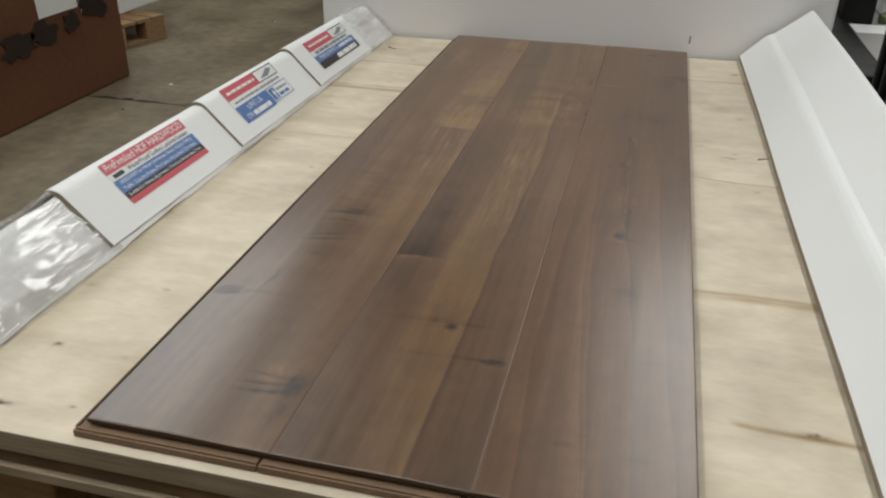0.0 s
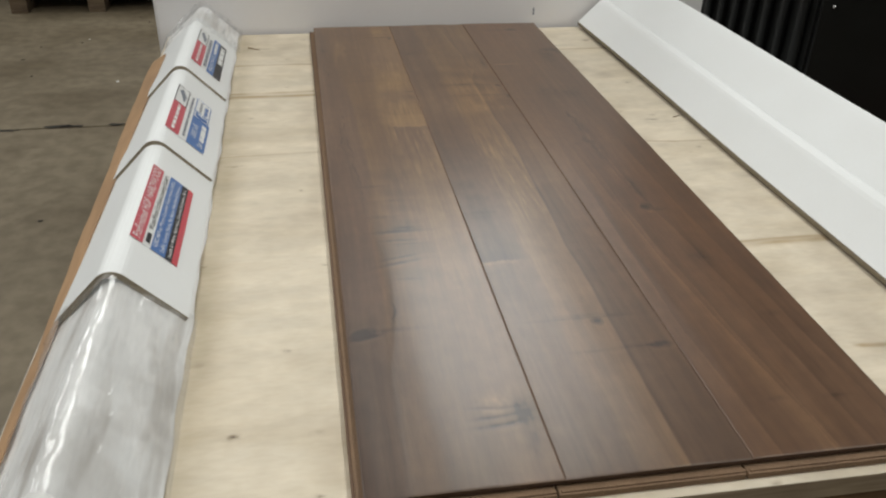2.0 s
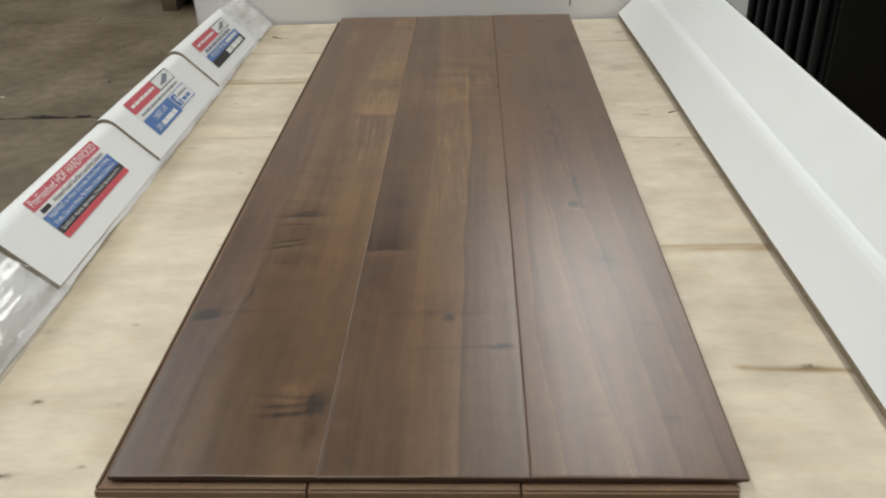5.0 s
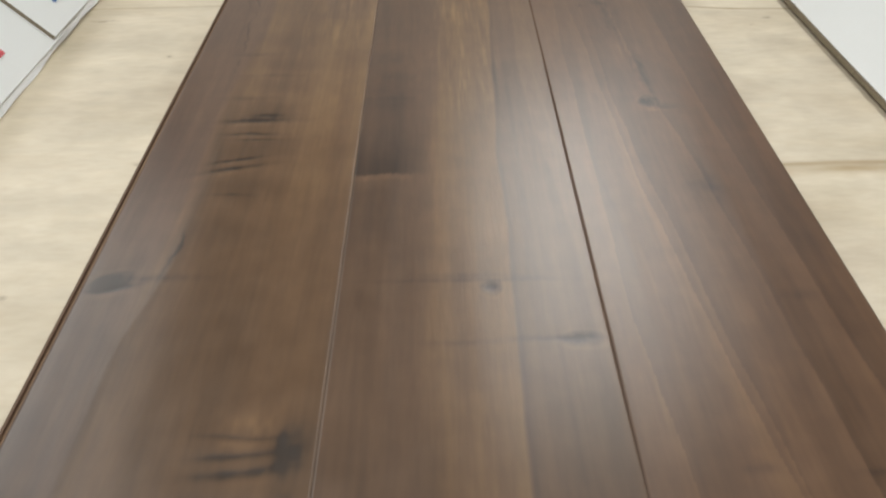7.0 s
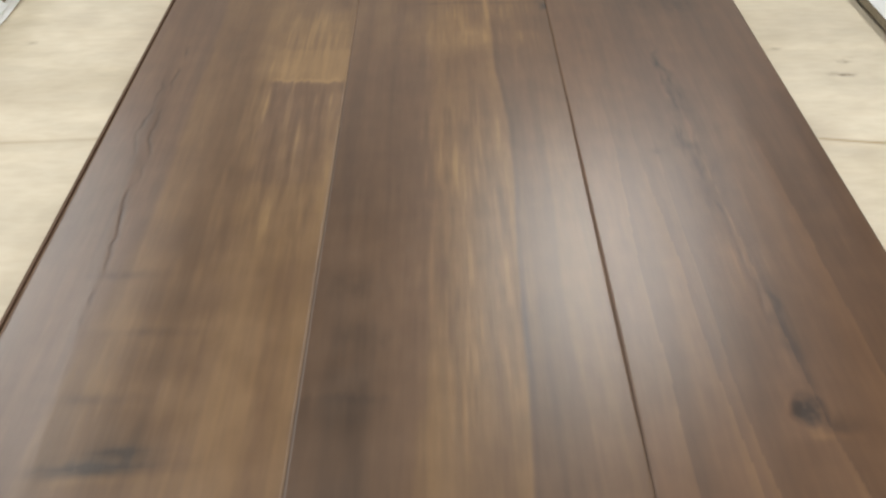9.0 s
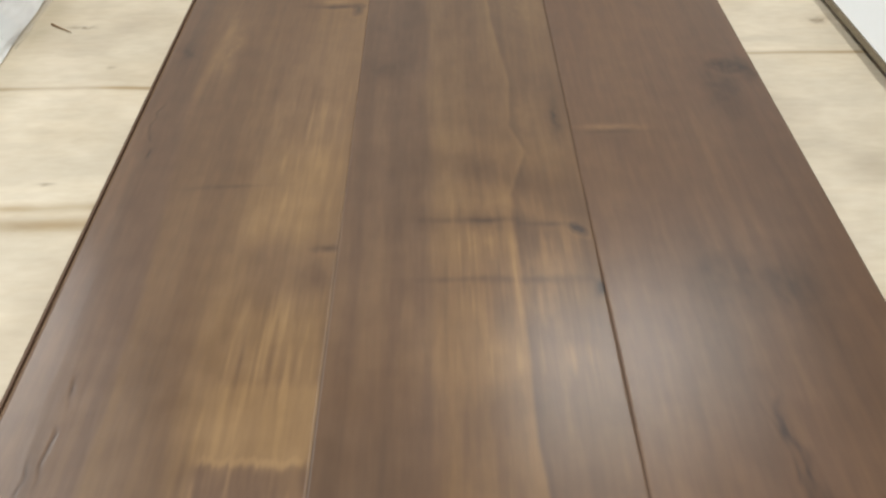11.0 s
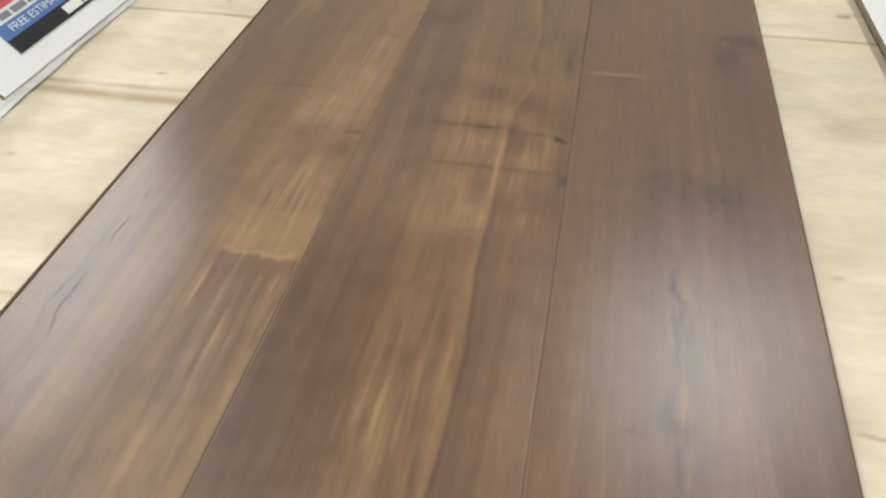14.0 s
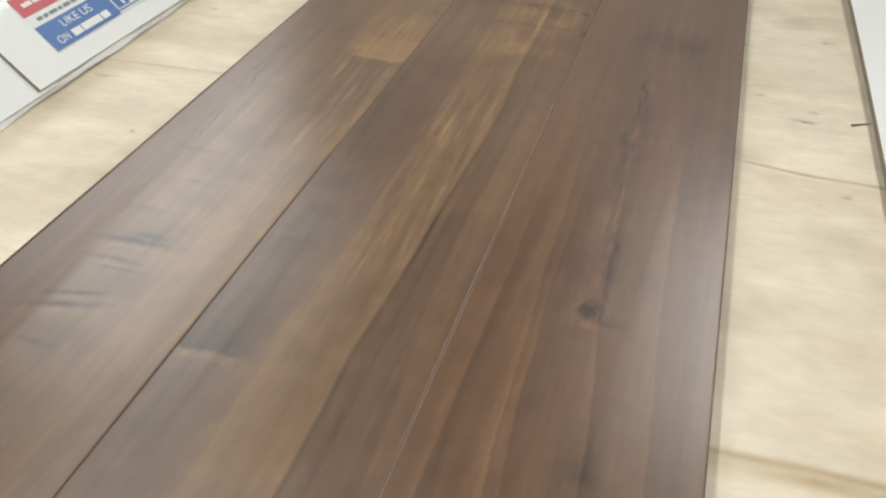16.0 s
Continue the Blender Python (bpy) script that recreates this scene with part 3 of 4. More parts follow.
def plank_face(k):
    """Height and colour of one plank's face as fine grids."""
    x0, x1 = k * PLANK, (k + 1) * PLANK
    u = np.linspace(0, 1, 220)
    u = np.concatenate([[0, 0.004, 0.0085], u[2:-2], [0.9915, 0.996, 1]])
    v = np.linspace(0, 1, 1100)
    v = np.concatenate([[0, 0.0007, 0.0014], v[2:-2], [0.9986, 0.9993, 1]])
    U, V = np.meshgrid(u, v)
    X, Y = x0 + U * PLANK, V * LONG
    tone, cool, flecks, line = (figure_first, figure_second, figure_third)[k](X, Y, U)
    bend = 0.012 * (fractal(Y * 3, Y * 0 + k, 51 + k, 2) - 0.5)
    tone += 0.16 * (fractal((X + bend) * 30, Y * 2.6, 71 + k, 4) - 0.5) + 0.14 * (fractal((X + bend) * 52, Y * 8, 77 + k, 4) - 0.5)
    tone += 0.20 * (fractal((X + bend) * 150, Y * 2.4, 81 + k, 3) - 0.5)
    tone += (0.15, 0.15, 0.10)[k] * (fractal(X * 16, Y * 20, 91 + k, 4) - 0.5)
    # pores and short fibres
    tone += 0.10 * (fractal((X + bend) * 330, Y * 11, 101 + k, 2) - 0.5) + 0.09 * (fractal(X * 420, Y * 60, 107 + k, 2) - 0.5)
    grain = fractal((X + bend) * 330, Y * 24, 131 + k, 2)
    tone += flecks * (1.0 * np.clip(grain - 0.58, 0, 1) - 0.55 * np.clip(0.45 - grain, 0, 1))
    # tone rises a little past mid-length and falls towards the near end
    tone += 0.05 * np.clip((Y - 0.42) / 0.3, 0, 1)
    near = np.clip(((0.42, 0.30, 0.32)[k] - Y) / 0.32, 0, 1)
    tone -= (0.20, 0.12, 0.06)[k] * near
    Z = np.full_like(X, TOP)
    wx = 0.013 * (fractal(X * 55, Y * 55, 7, 3) - 0.5)
    wy = 0.010 * (fractal(X * 60, Y * 60, 8, 3) - 0.5)
    black = np.zeros_like(X)
    for p, mx, my, rx, ry, depth, skew in marked:
        if p != k:
            continue
        soft = min(1.0, 0.35 + 40 * min(rx, ry))
        knot = 0.004 < rx < 0.012 and 0.005 < ry < 0.013
        rx, ry = (rx * 0.72, ry * 0.72) if knot else (rx, ry)
        dx, dy = (X + wx - mx) / rx, (Y + soft * 0.6 * wy - my - skew * (X - mx)) / ry
        g = np.exp(-(dx * dx + dy * dy)) * (0.55 + 0.9 * lattice(X * 260, Y * 160, 17))
        tone -= 0.62 * depth * g
        black += 0.7 * max(0, depth - 0.3) * g
        if knot and depth > 0.5:
            # growth rings bent round a knot, and a cracked heart
            rad = np.sqrt(dx * dx + dy * dy)
            tone -= 0.07 * np.exp(-((rad - 1.35) / 0.3) ** 2) - 0.06 * np.exp(-((rad - 1.9) / 0.35) ** 2)
            tone += 0.45 * np.exp(-rad * rad) * (lattice(X * 520, Y * 520, 19) - 0.5)
        if ry < 0.005 and depth >= 0.45:
            # a torn edge: darker beyond it, a pale lip before it
            off = Y + 0.3 * wy - my - skew * (X - mx)
            across = np.exp(-dx * dx * 0.8)
            tone -= 0.22 * depth * across * np.where(off > 0, np.exp(-off / 0.011), 0)
            tone += 0.14 * depth * across * np.where(off < 0, np.exp(-((off + 0.005) / 0.0028) ** 2), 0)
        if ry < 0.005 and depth > 0.3:
            Z -= 0.00018 * depth * g
    for p, ax, ay, bx, by in cracked:
        if p != k:
            continue
        s = np.clip((Y - ay) / (by - ay), 0, 1)
        run = ax + (bx - ax) * s + (0.006 if k == 0 else 0.004) * (lattice(Y * 30, Y * 0 + ax * 90, 27) - 0.5) + 0.003 * (lattice(Y * 130, Y * 0 + ax * 70, 28) - 0.5)
        ends = np.clip(np.minimum(Y - min(ay, by), max(ay, by) - Y) / 0.012, 0, 1)
        wob = np.clip(1.9 * lattice(Y * 95, X * 60, 37) - 0.35, 0, 1.2)
        g = np.exp(-((X - run) / 0.0009) ** 2) * ends * wob
        lip = np.exp(-((X - run + 0.002) / 0.0011) ** 2) * ends * wob
        tone += 0.05 * lip - (0.32, 0.2, 0.18)[k] * g
        Z += 0.00003 * lip - (0.00008 if k == 0 else 0.00003) * g
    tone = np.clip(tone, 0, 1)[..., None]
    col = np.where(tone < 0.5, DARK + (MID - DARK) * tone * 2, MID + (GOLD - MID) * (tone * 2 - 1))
    hue = (fractal(X * 8, Y * 2.5, 111 + k, 3) - 0.5)[..., None]
    col = col * (1 + hue * np.array([0.08, -0.04, -0.22]))
    col = col * (1 + np.clip(cool, 0, 1)[..., None] * np.array([-0.03, -0.01, 0.15]))
    col = col * (1 - 0.55 * np.clip(black, 0, 1))[..., None] + 0.012 * np.clip(black, 0, 1)[..., None]
    if k == 2:
        col = col * np.array([0.97, 0.92, 0.92])
    # raised fibres in the sawn patches, long scraped hollows
    Z += 0.00001 * flecks * np.clip(grain - 0.5, 0, 1) * 4
    Z += 0.0007 * (fractal(X * 26 + 0.4 * np.sin(Y * 5), Y * 0.6, 151 + k, 1) - 0.5)
    Z += 0.00010 * (fractal(X * 95 + 0.5 * np.sin(Y * 7), Y * 2.0, 153 + k, 1) - 0.5)
    # the planks do not lie quite level: the second and third meet in a low ridge
    Z += (-0.0002, 0.0007, -0.0008)[k] * (U - 0.5)
    # scraped facets that fall away from a wandering arris
    if k == 0:
        Z -= 0.026 * np.clip(line - X, 0, 0.06)
    if k == 1:
        Z -= 0.016 * np.clip(X - line, 0, 0.06)
    if k == 2:
        Z -= 0.016 * np.clip(0.318 + 0.012 * (fractal(Y * 5, Y * 0, 183, 3) - 0.5) - X, 0, 1) + 0.008 * np.clip(X - line, 0, 1)
    edge = np.minimum(np.minimum(X - x0, x1 - X), np.minimum(Y, LONG - Y))
    Z -= 0.0004 * np.clip(1 - edge / 0.0010, 0, 1)
    side = np.minimum(X - x0, x1 - X)
    worn = 0.5 + 0.9 * (fractal(Y * 40, Y * 0 + k, 261, 2) - 0.5)
    col = col * (1 - (0.25, 0.3, 0.5)[k] * worn * np.clip(1.1 - side / 0.0008, 0, 1))[..., None]
    gloss = 1 - np.clip(1.2 * np.clip(1.1 - edge / 0.0010, 0, 1) + 0.12 * np.clip(black, 0, 1) + 0.05 * fractal(X * 40, Y * 9, 271, 3), 0, 1)
    return X, Y, Z, np.concatenate([col, gloss[..., None]], -1)


for k in range(3):
    x0, x1 = k * PLANK, (k + 1) * PLANK
    words = ("golden brown stained plank with knots and a rough sawn patch, left of a row of three",
             "brown stained plank with a dark edge and golden heart, clicked between two others",
             "dark reddish brown stained plank with a long split and knots")[k].replace(", left of a row of three", " on plywood")
    plank = tagged(thing("flooring_plank"), words, "plank", "clicked flooring planks")
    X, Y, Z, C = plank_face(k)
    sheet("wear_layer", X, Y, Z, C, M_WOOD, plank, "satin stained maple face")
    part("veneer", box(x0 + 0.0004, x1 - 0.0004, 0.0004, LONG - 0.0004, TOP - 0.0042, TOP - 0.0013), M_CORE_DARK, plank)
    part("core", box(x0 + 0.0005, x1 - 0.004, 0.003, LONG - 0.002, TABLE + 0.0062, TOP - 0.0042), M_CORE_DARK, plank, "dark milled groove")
    left = -0.0080 if k == 0 else 0.0008 + x0 - 0.007
    right = x1 - 0.0078
    part("locking_lip", box(left, right, -0.0075, LONG - 0.004, TABLE + 0.0004, TABLE + 0.0062, 0.0008), M_CORE, plank, "bare fibreboard locking lip")
    part("tongue", box(left + 0.002, right, -0.0058, -0.0030, TABLE + 0.0058, TABLE + 0.0078, 0.0005), M_CORE, plank)
    if k == 0:
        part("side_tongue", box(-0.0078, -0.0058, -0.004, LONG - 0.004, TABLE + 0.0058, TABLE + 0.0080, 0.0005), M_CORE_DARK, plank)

# ---- the wrapped angle boards with labels ----
RIDGE_X, RIDGE_Z = -0.2065, 0.8605
bundle = tagged(thing("angle_board_bundle"), "long white angle board wrapped in wrinkled clear film, lying on plywood", "packaging")
ys = np.linspace(-0.007, 1.226, 90)
sag = lambda i, y: (0.0010 * math.sin(y * 31) + 0.0008 * math.sin(y * 77 + 1), 0.0006 * math.sin(y * 23))
part("angle_board", sweep(vee((-0.2725, 0.8012), (RIDGE_X, RIDGE_Z), (-0.1430, 0.8012), 0.016, 0.0022), list(ys), shift=sag), M_WRAPPED, bundle, smooth=False)
part("inner_board", sweep(vee((-0.2680, 0.8012), (RIDGE_X, RIDGE_Z - 0.0038), (-0.1480, 0.8012), 0.014, 0.004), [-0.004, 1.2]), M_CARD_EDGE, bundle, "brown paperboard inside of the angle")


def film_shell(y0, y1, swell, name, seed, steps=60):
    """Loose film round the angle board, crumpled."""
    b = bmesh.new()
    foot = [(-0.277, 0.8008), (RIDGE_X - 0.004, RIDGE_Z + 0.001), (RIDGE_X + 0.004, RIDGE_Z + 0.001), (-0.1385, 0.8008)]
    line = []
    for (ax, az), (bx, bz) in zip(foot, foot[1:]):
        n = 14 if abs(bx - ax) > 0.02 else 3
        line += [(ax + (bx - ax) * s / n, az + (bz - az) * s / n) for s in range(n)]
    line.append(foot[-1])
    rings = []
    for i in range(steps + 1):
        y = y0 + (y1 - y0) * i / steps
        ring = []
        for j, (x, z) in enumerate(line):
            out = Vector((x - RIDGE_X, 0, z - 0.79)).normalized()
            d = swell * (noise.noise((x * 45 + seed, y * 22, z * 45)) + 0.6 * noise.noise((x * 120, y * 60 + seed, z * 120))) + swell * 0.9
            if j in (0, len(line) - 1):
                d *= 0.2
            ring.append(b.verts.new((x + out.x * d, y + 0.3 * d * math.sin(j * 2.3), max(0.8005, z + out.z * d))))
        rings.append(ring)
    for a, c in zip(rings, rings[1:]):
        for q in range(len(line) - 1):
            b.faces.new((a[q], a[q + 1], c[q + 1], c[q]))
    return part(name, b, M_FILM, bundle, "wrinkled clear stretch film", smooth=True)


film_shell(-0.008, 0.262, 0.0022, "film", 3, 70)
film_shell(1.09, 1.231, 0.0045, "film", 9, 46)

# a strip of kraft card leaning against the outer foot
strip = bmesh.new()
rows = []
for i in range(25):
    y = -0.002 + 1.052 * i / 24
    wide = 0.005 + 0.020 * min(1, y / 0.9) - (0.004 if i in (0, 24) else 0)
    wob = 0.0012 * math.sin(y * 19) + 0.0008 * math.sin(y * 47 + 1)
    xa, za, xb, zb = -0.2585, 0.8195 + wob, -0.2605 - wide, 0.8185 - 0.62 * wide + wob
    zb = max(zb, TABLE + 0.0006) if xb > PLY_X0 else zb
    rows.append([strip.verts.new(c) for c in ((xa, y, za), (xb, y, zb), (xb + 0.001, y, zb - 0.0028), (xa, y, za - 0.0028))])
for p, q in zip(rows, rows[1:]):
    for j in range(4):
        strip.faces.new((p[j], p[(j + 1) % 4], q[(j + 1) % 4], q[j]))
strip.faces.new(rows[0][::-1]), strip.faces.new(rows[-1])
tagged(obj("card_strip", strip, M_KRAFT), "brown kraft card strip beside the white angle boards", "cardboard")


# labels: a local frame with x along the board and y up the slope
def text_mesh(body, size, width, material, parent, x, y, z, label=""):
    cu = bpy.data.curves.new("lettering", "FONT")
    cu.body, cu.size, cu.align_x, cu.align_y = body, size, "LEFT", "CENTER"
    tmp = bpy.data.objects.new("lettering", cu)
    scene.collection.objects.link(tmp)
    bpy.context.view_layer.update()
    me = bpy.data.meshes.new_from_object(tmp.evaluated_get(bpy.context.evaluated_depsgraph_get()))
    xs = [w.co.x for w in me.vertices]
    scale = width / (max(xs) - min(xs))
    shift = min(xs)
    for w in me.vertices:
        w.co.x = (w.co.x - shift) * scale + x
        w.co.y, w.co.z = w.co.y + y, z
    bpy.data.objects.remove(tmp)
    bpy.data.curves.remove(cu)
    me.name = "lettering"
    me.materials.clear()
    me.materials.append(material)
    ob = new("lettering", me)
    ob.parent = parent
    if label:
        ob["label"] = label
    return ob


def flat(x0, x1, y0, y1, z):
    b = bmesh.new()
    b.faces.new([b.verts.new(p) for p in ((x0, y0, z), (x1, y0, z), (x1, y1, z), (x0, y1, z))])
    return b


def bars(x0, x1, y, h, z, material, parent, seed, gap=0.25, name="print_bar"):
    """A line of writing too small to read, as plain bars in one mesh."""
    r = random.Random(seed)
    b = bmesh.new()
    x = x0
    while x < x1 - h:
        w = min(r.uniform(1.2, 4.0) * h, x1 - x)
        b.faces.new([b.verts.new(p) for p in ((x, y - h / 2, z), (x + w, y - h / 2, z), (x + w, y + h / 2, z), (x, y + h / 2, z))])
        x += w + h * gap * 2
    return part(name, b, material, parent)


def frame_lines(x0, x1, y0, y1, t, z, material, parent):
    b = bmesh.new()
    for a in ((x0, x1, y0, y0 + t), (x0, x1, y1 - t, y1), (x0, x0 + t, y0 + t, y1 - t), (x1 - t, x1, y0 + t, y1 - t)):
        b.faces.new([b.verts.new(p) for p in ((a[0], a[2], z), (a[1], a[2], z), (a[1], a[3], z), (a[0], a[3], z))])
    return part("outline", b, material, parent)


Z0, Z1, Z2, Z3 = 0.0003, 0.0006, 0.0009, 0.0012


def label_one(board, L, H):
    base = part("sticker", flat(0, L, 0, H, Z0), M_LABEL, board, "printed sticker in red, white, blue and black")
    part("red_band", flat(0, L, H * 0.74, H, Z1), M_RED, base)
    part("blue_band", flat(0, L, H * 0.27, H * 0.57, Z1), M_BLUE, base)
    part("black_band", flat(0, L, H * 0.12, H * 0.27, Z1), M_INK, base)
    part("light_red_band", flat(0, L, 0, H * 0.12, Z1), M_PINK, base)
    text_mesh("PreFinished HDF HARDWOOD", H * 0.235, L * 0.94, M_LABEL, base, L * 0.03, H * 0.872, Z2)
    bars(L * 0.04, L * 0.18, H * 0.655, H * 0.09, Z2, M_INK, base, 23)
    text_mesh("WaterProof Surface Locking System", H * 0.15, L * 0.76, M_INK, base, L * 0.20, H * 0.655, Z2)
    text_mesh("RESISTANT to: Water, Scratches, Stains, Impact, Fading", H * 0.12, L * 0.90, M_LABEL, base, L * 0.05, H * 0.49, Z2)
    text_mesh("Traffic, Country Home, Pet Stains, Household Chemicals", H * 0.12, L * 0.92, M_LABEL, base, L * 0.03, H * 0.345, Z2)
    text_mesh("Suitable for: Homes, Apartments, Churches, Restaurants, More...", H * 0.11, L * 0.94, M_LABEL, base, L * 0.03, H * 0.195, Z2)
    bars(L * 0.04, L * 0.96, H * 0.06, H * 0.045, Z2, M_RED, base, 3)


def label_two(board, L, H):
    base = part("sticker", flat(0, L, 0, H, Z0), M_LABEL, board, "printed sticker with red and blue blocks")
    part("red_band", flat(0, L * 0.60, H * 0.66, H, Z1), M_RED, base)
    bars(L * 0.05, L * 0.56, H * 0.83, H * 0.07, Z2, M_LABEL, base, 5)
    frame_lines(L * 0.60, L * 0.98, H * 0.66, H, H * 0.025, Z1, M_INK, base)
    b = bmesh.new()
    b.faces.new([b.verts.new((L * px, H * py, Z2)) for px, py in ((.66, .75), (.80, .72), (.93, .86), (.86, .93), (.78, .85))])
    part("emblem", b, M_GREY_INK, base, "grey wing-like emblem")
    bars(L * 0.06, L * 0.94, H * 0.555, H * 0.06, Z1, M_GREY_INK, base, 7)
    part("blue_band", flat(0, L * 0.58, 0, H * 0.46, Z1), M_BLUE, base)
    text_mesh("LIKE US", H * 0.19, L * 0.26, M_LABEL, base, L * 0.17, H * 0.33, Z2)
    text_mesh("ON", H * 0.19, L * 0.09, M_LABEL, base, L * 0.06, H * 0.12, Z2)
    bars(L * 0.18, L * 0.54, H * 0.12, H * 0.12, Z2, M_LABEL, base, 8, 0.1)
    frame_lines(L * 0.58, L * 0.99, H * 0.04, H * 0.46, H * 0.022, Z1, M_BLUE, base)
    part("blue_square", flat(L * 0.60, L * 0.71, H * 0.09, H * 0.41, Z2), M_BLUE, base)
    part("white_hook", flat(L * 0.655, L * 0.675, H * 0.11, H * 0.36, Z3), M_LABEL, base)
    part("white_hook", flat(L * 0.635, L * 0.70, H * 0.24, H * 0.28, Z3), M_LABEL, base)
    bars(L * 0.74, L * 0.95, H * 0.31, H * 0.06, Z1, M_GREY_INK, base, 9)
    bars(L * 0.74, L * 0.96, H * 0.16, H * 0.09, Z1, M_BLUE, base, 10)


def label_three(board, L, H):
    base = part("sticker", flat(0, L, 0, H, Z0), M_LABEL, board, "printed sticker with red, blue and black bands")
    part("red_band", flat(0, L * 0.60, H * 0.66, H, Z1), M_RED, base)
    bars(L * 0.05, L * 0.56, H * 0.83, H * 0.07, Z2, M_LABEL, base, 15)
    frame_lines(L * 0.60, L * 0.97, H * 0.66, H, H * 0.025, Z1, M_INK, base)
    b = bmesh.new()
    b.faces.new([b.verts.new((L * px, H * py, Z2)) for px, py in ((.66, .75), (.80, .72), (.93, .86), (.86, .93), (.78, .85))])
    part("emblem", b, M_GREY_INK, base, "grey wing-like emblem")
    bars(L * 0.08, L * 0.92, H * 0.56, H * 0.10, Z1, M_GREY_INK, base, 17)
    part("blue_band", flat(0, L, H * 0.24, H * 0.47, Z1), M_BLUE, base)
    text_mesh("FREE ESTIMATES", H * 0.17, L * 0.46, M_LABEL, base, L * 0.08, H * 0.355, Z2)
    bars(L * 0.58, L * 0.94, H * 0.355, H * 0.10, Z2, M_LABEL, base, 18)
    part("black_band", flat(0, L, 0, H * 0.24, Z1), M_INK, base)
    bars(L * 0.42, L * 0.93, H * 0.12, H * 0.15, Z2, M_LABEL, base, 19, 0.12)


RIGHT_FOOT = (-0.1445, 0.8035)
slope = (Vector((RIGHT_FOOT[0], RIGHT_FOOT[1])) - Vector((RIDGE_X, RIDGE_Z + 0.008)))
S_LEN = slope.length
up = -slope.normalized()
for near, far, lab, s0, s1, d0, d1, words in (
        (0.252, 0.575, label_one, 0.320, 0.490, 0.010, 0.0655, "short white angle board with a printed flooring sticker, over film"),
        (0.552, 0.860, label_two, 0.600, 0.766, 0.0095, 0.0690, "short white angle board with a red and blue sticker over another"),
        (0.838, 1.125, label_three, 0.887, 1.068, 0.0155, 0.0710, "white angle board with red, blue and black sticker by a panel")):
    lift = lambda i, y, a=near, c=far: (0.0, 0.0052 * (c - y) / (c - a) + 0.0012)
    ab = tagged(thing("label_board"), words, "packaging", "label boards")
    sec = vee((-0.2690, 0.8035), (RIDGE_X, RIDGE_Z + 0.0065), RIGHT_FOOT, 0.018, 0.0062)
    part("angle", sweep(sec, list(np.linspace(near, far, 8)), shift=lift), M_WHITE_CARD, ab)
    # the cut end, bare paperboard
    end = sweep([(x, z) for x, z in sec], [near - 0.0008, near - 0.0002], shift=lambda i, y, q=lift(0, near): q)
    part("cut_end", end, M_CARD_EDGE, ab, "raw grey-brown paperboard end")
    ridge = Vector((RIDGE_X, 0, RIDGE_Z + 0.0065))
    foot = Vector((RIGHT_FOOT[0], 0, RIGHT_FOOT[1]))
    upv = (ridge - foot).normalized()
    tilt = -0.0052 / (far - near)
    along = Vector((0, 1, tilt)).normalized()
    nrm = along.cross(upv).normalized()
    upv = nrm.cross(along).normalized()
    org = ridge - upv * d1 + Vector((0, s0, lift(0, s0)[1])) + nrm * 0.0002
    frame_m = Matrix((along, upv, nrm)).transposed().to_4x4()
    frame_m.translation = org
    holder = new("label_face")
    holder.matrix_basis = frame_m
    lab(holder, s1 - s0, d1 - d0)
    for ch in list(holder.children):
        ch.parent = ab
        ch.matrix_basis = frame_m
    bpy.data.objects.remove(holder)

# ---- two long plain angle boards on the other side ----
wave = lambda i, y: (0.0006 * math.sin(y * 9) - 0.022 * (y - 0.6), 0.0006 * math.sin(y * 7 + 1) + 0.003 * (y - 0.6))
YW = list(np.linspace(-0.06, 1.219, 40))
for name, sec, words in (("angle_board", vee((0.5555, 0.8105), (0.6120, 0.8675), (0.664, 0.8035), 0.024, 0.0042), "long plain white angle board lying on the plywood edge"),
                         ("angle_board", vee((0.6085, 0.8560), (0.6670, 0.9035), (0.7330, 0.8035), 0.005, 0.0045), "long plain white angle board nested over a second one")):
    ab = tagged(thing(name), words, "packaging", "plain angle boards")
    part("angle", sweep(sec, YW, shift=wave), M_WHITE_CARD, ab)
    # tan strip below the left foot stands in for the warm shadow there
    if "nested" not in words:
        part("cut_edge", sweep([(0.5550, 0.8045), (0.5550, 0.8098), (0.5562, 0.8098), (0.5590, 0.8060), (0.5590, 0.8045)], YW, shift=wave), M_CARD_EDGE, ab, "tan strip standing in for the warm shadow under the edge")

# ---- black crate on a brown carton beside the table ----
carton = tagged(obj("brown_carton", box(0.77, 1.50, 0.60, 1.18, 0.0, 0.738, 0.006), M_BROWN_BOX), "red-brown carton beside the table under a black crate", "box")
crate = tagged(thing("black_crate"), "black plastic crate with a ribbed side, on a carton", "crate")
CX0, CX1, CY0, CY1, CZ0, CZ1 = 0.757, 1.42, 0.748, 1.12, 0.7385, 0.975
body = bmesh.new()
for q in ((CX0, CX0 + 0.006, CY0, CY1, CZ0, CZ1), (CX1 - 0.006, CX1, CY0, CY1, CZ0, CZ1), (CX0 + 0.006, CX1 - 0.006, CY0, CY0 + 0.006, CZ0, CZ1),
          (CX0 + 0.006, CX1 - 0.006, CY1 - 0.006, CY1, CZ0, CZ1), (CX0 + 0.006, CX1 - 0.006, CY0 + 0.006, CY1 - 0.006, CZ0, CZ0 + 0.006)):
    box(*q, bm=body)
part("body", body, M_BLACK, crate)
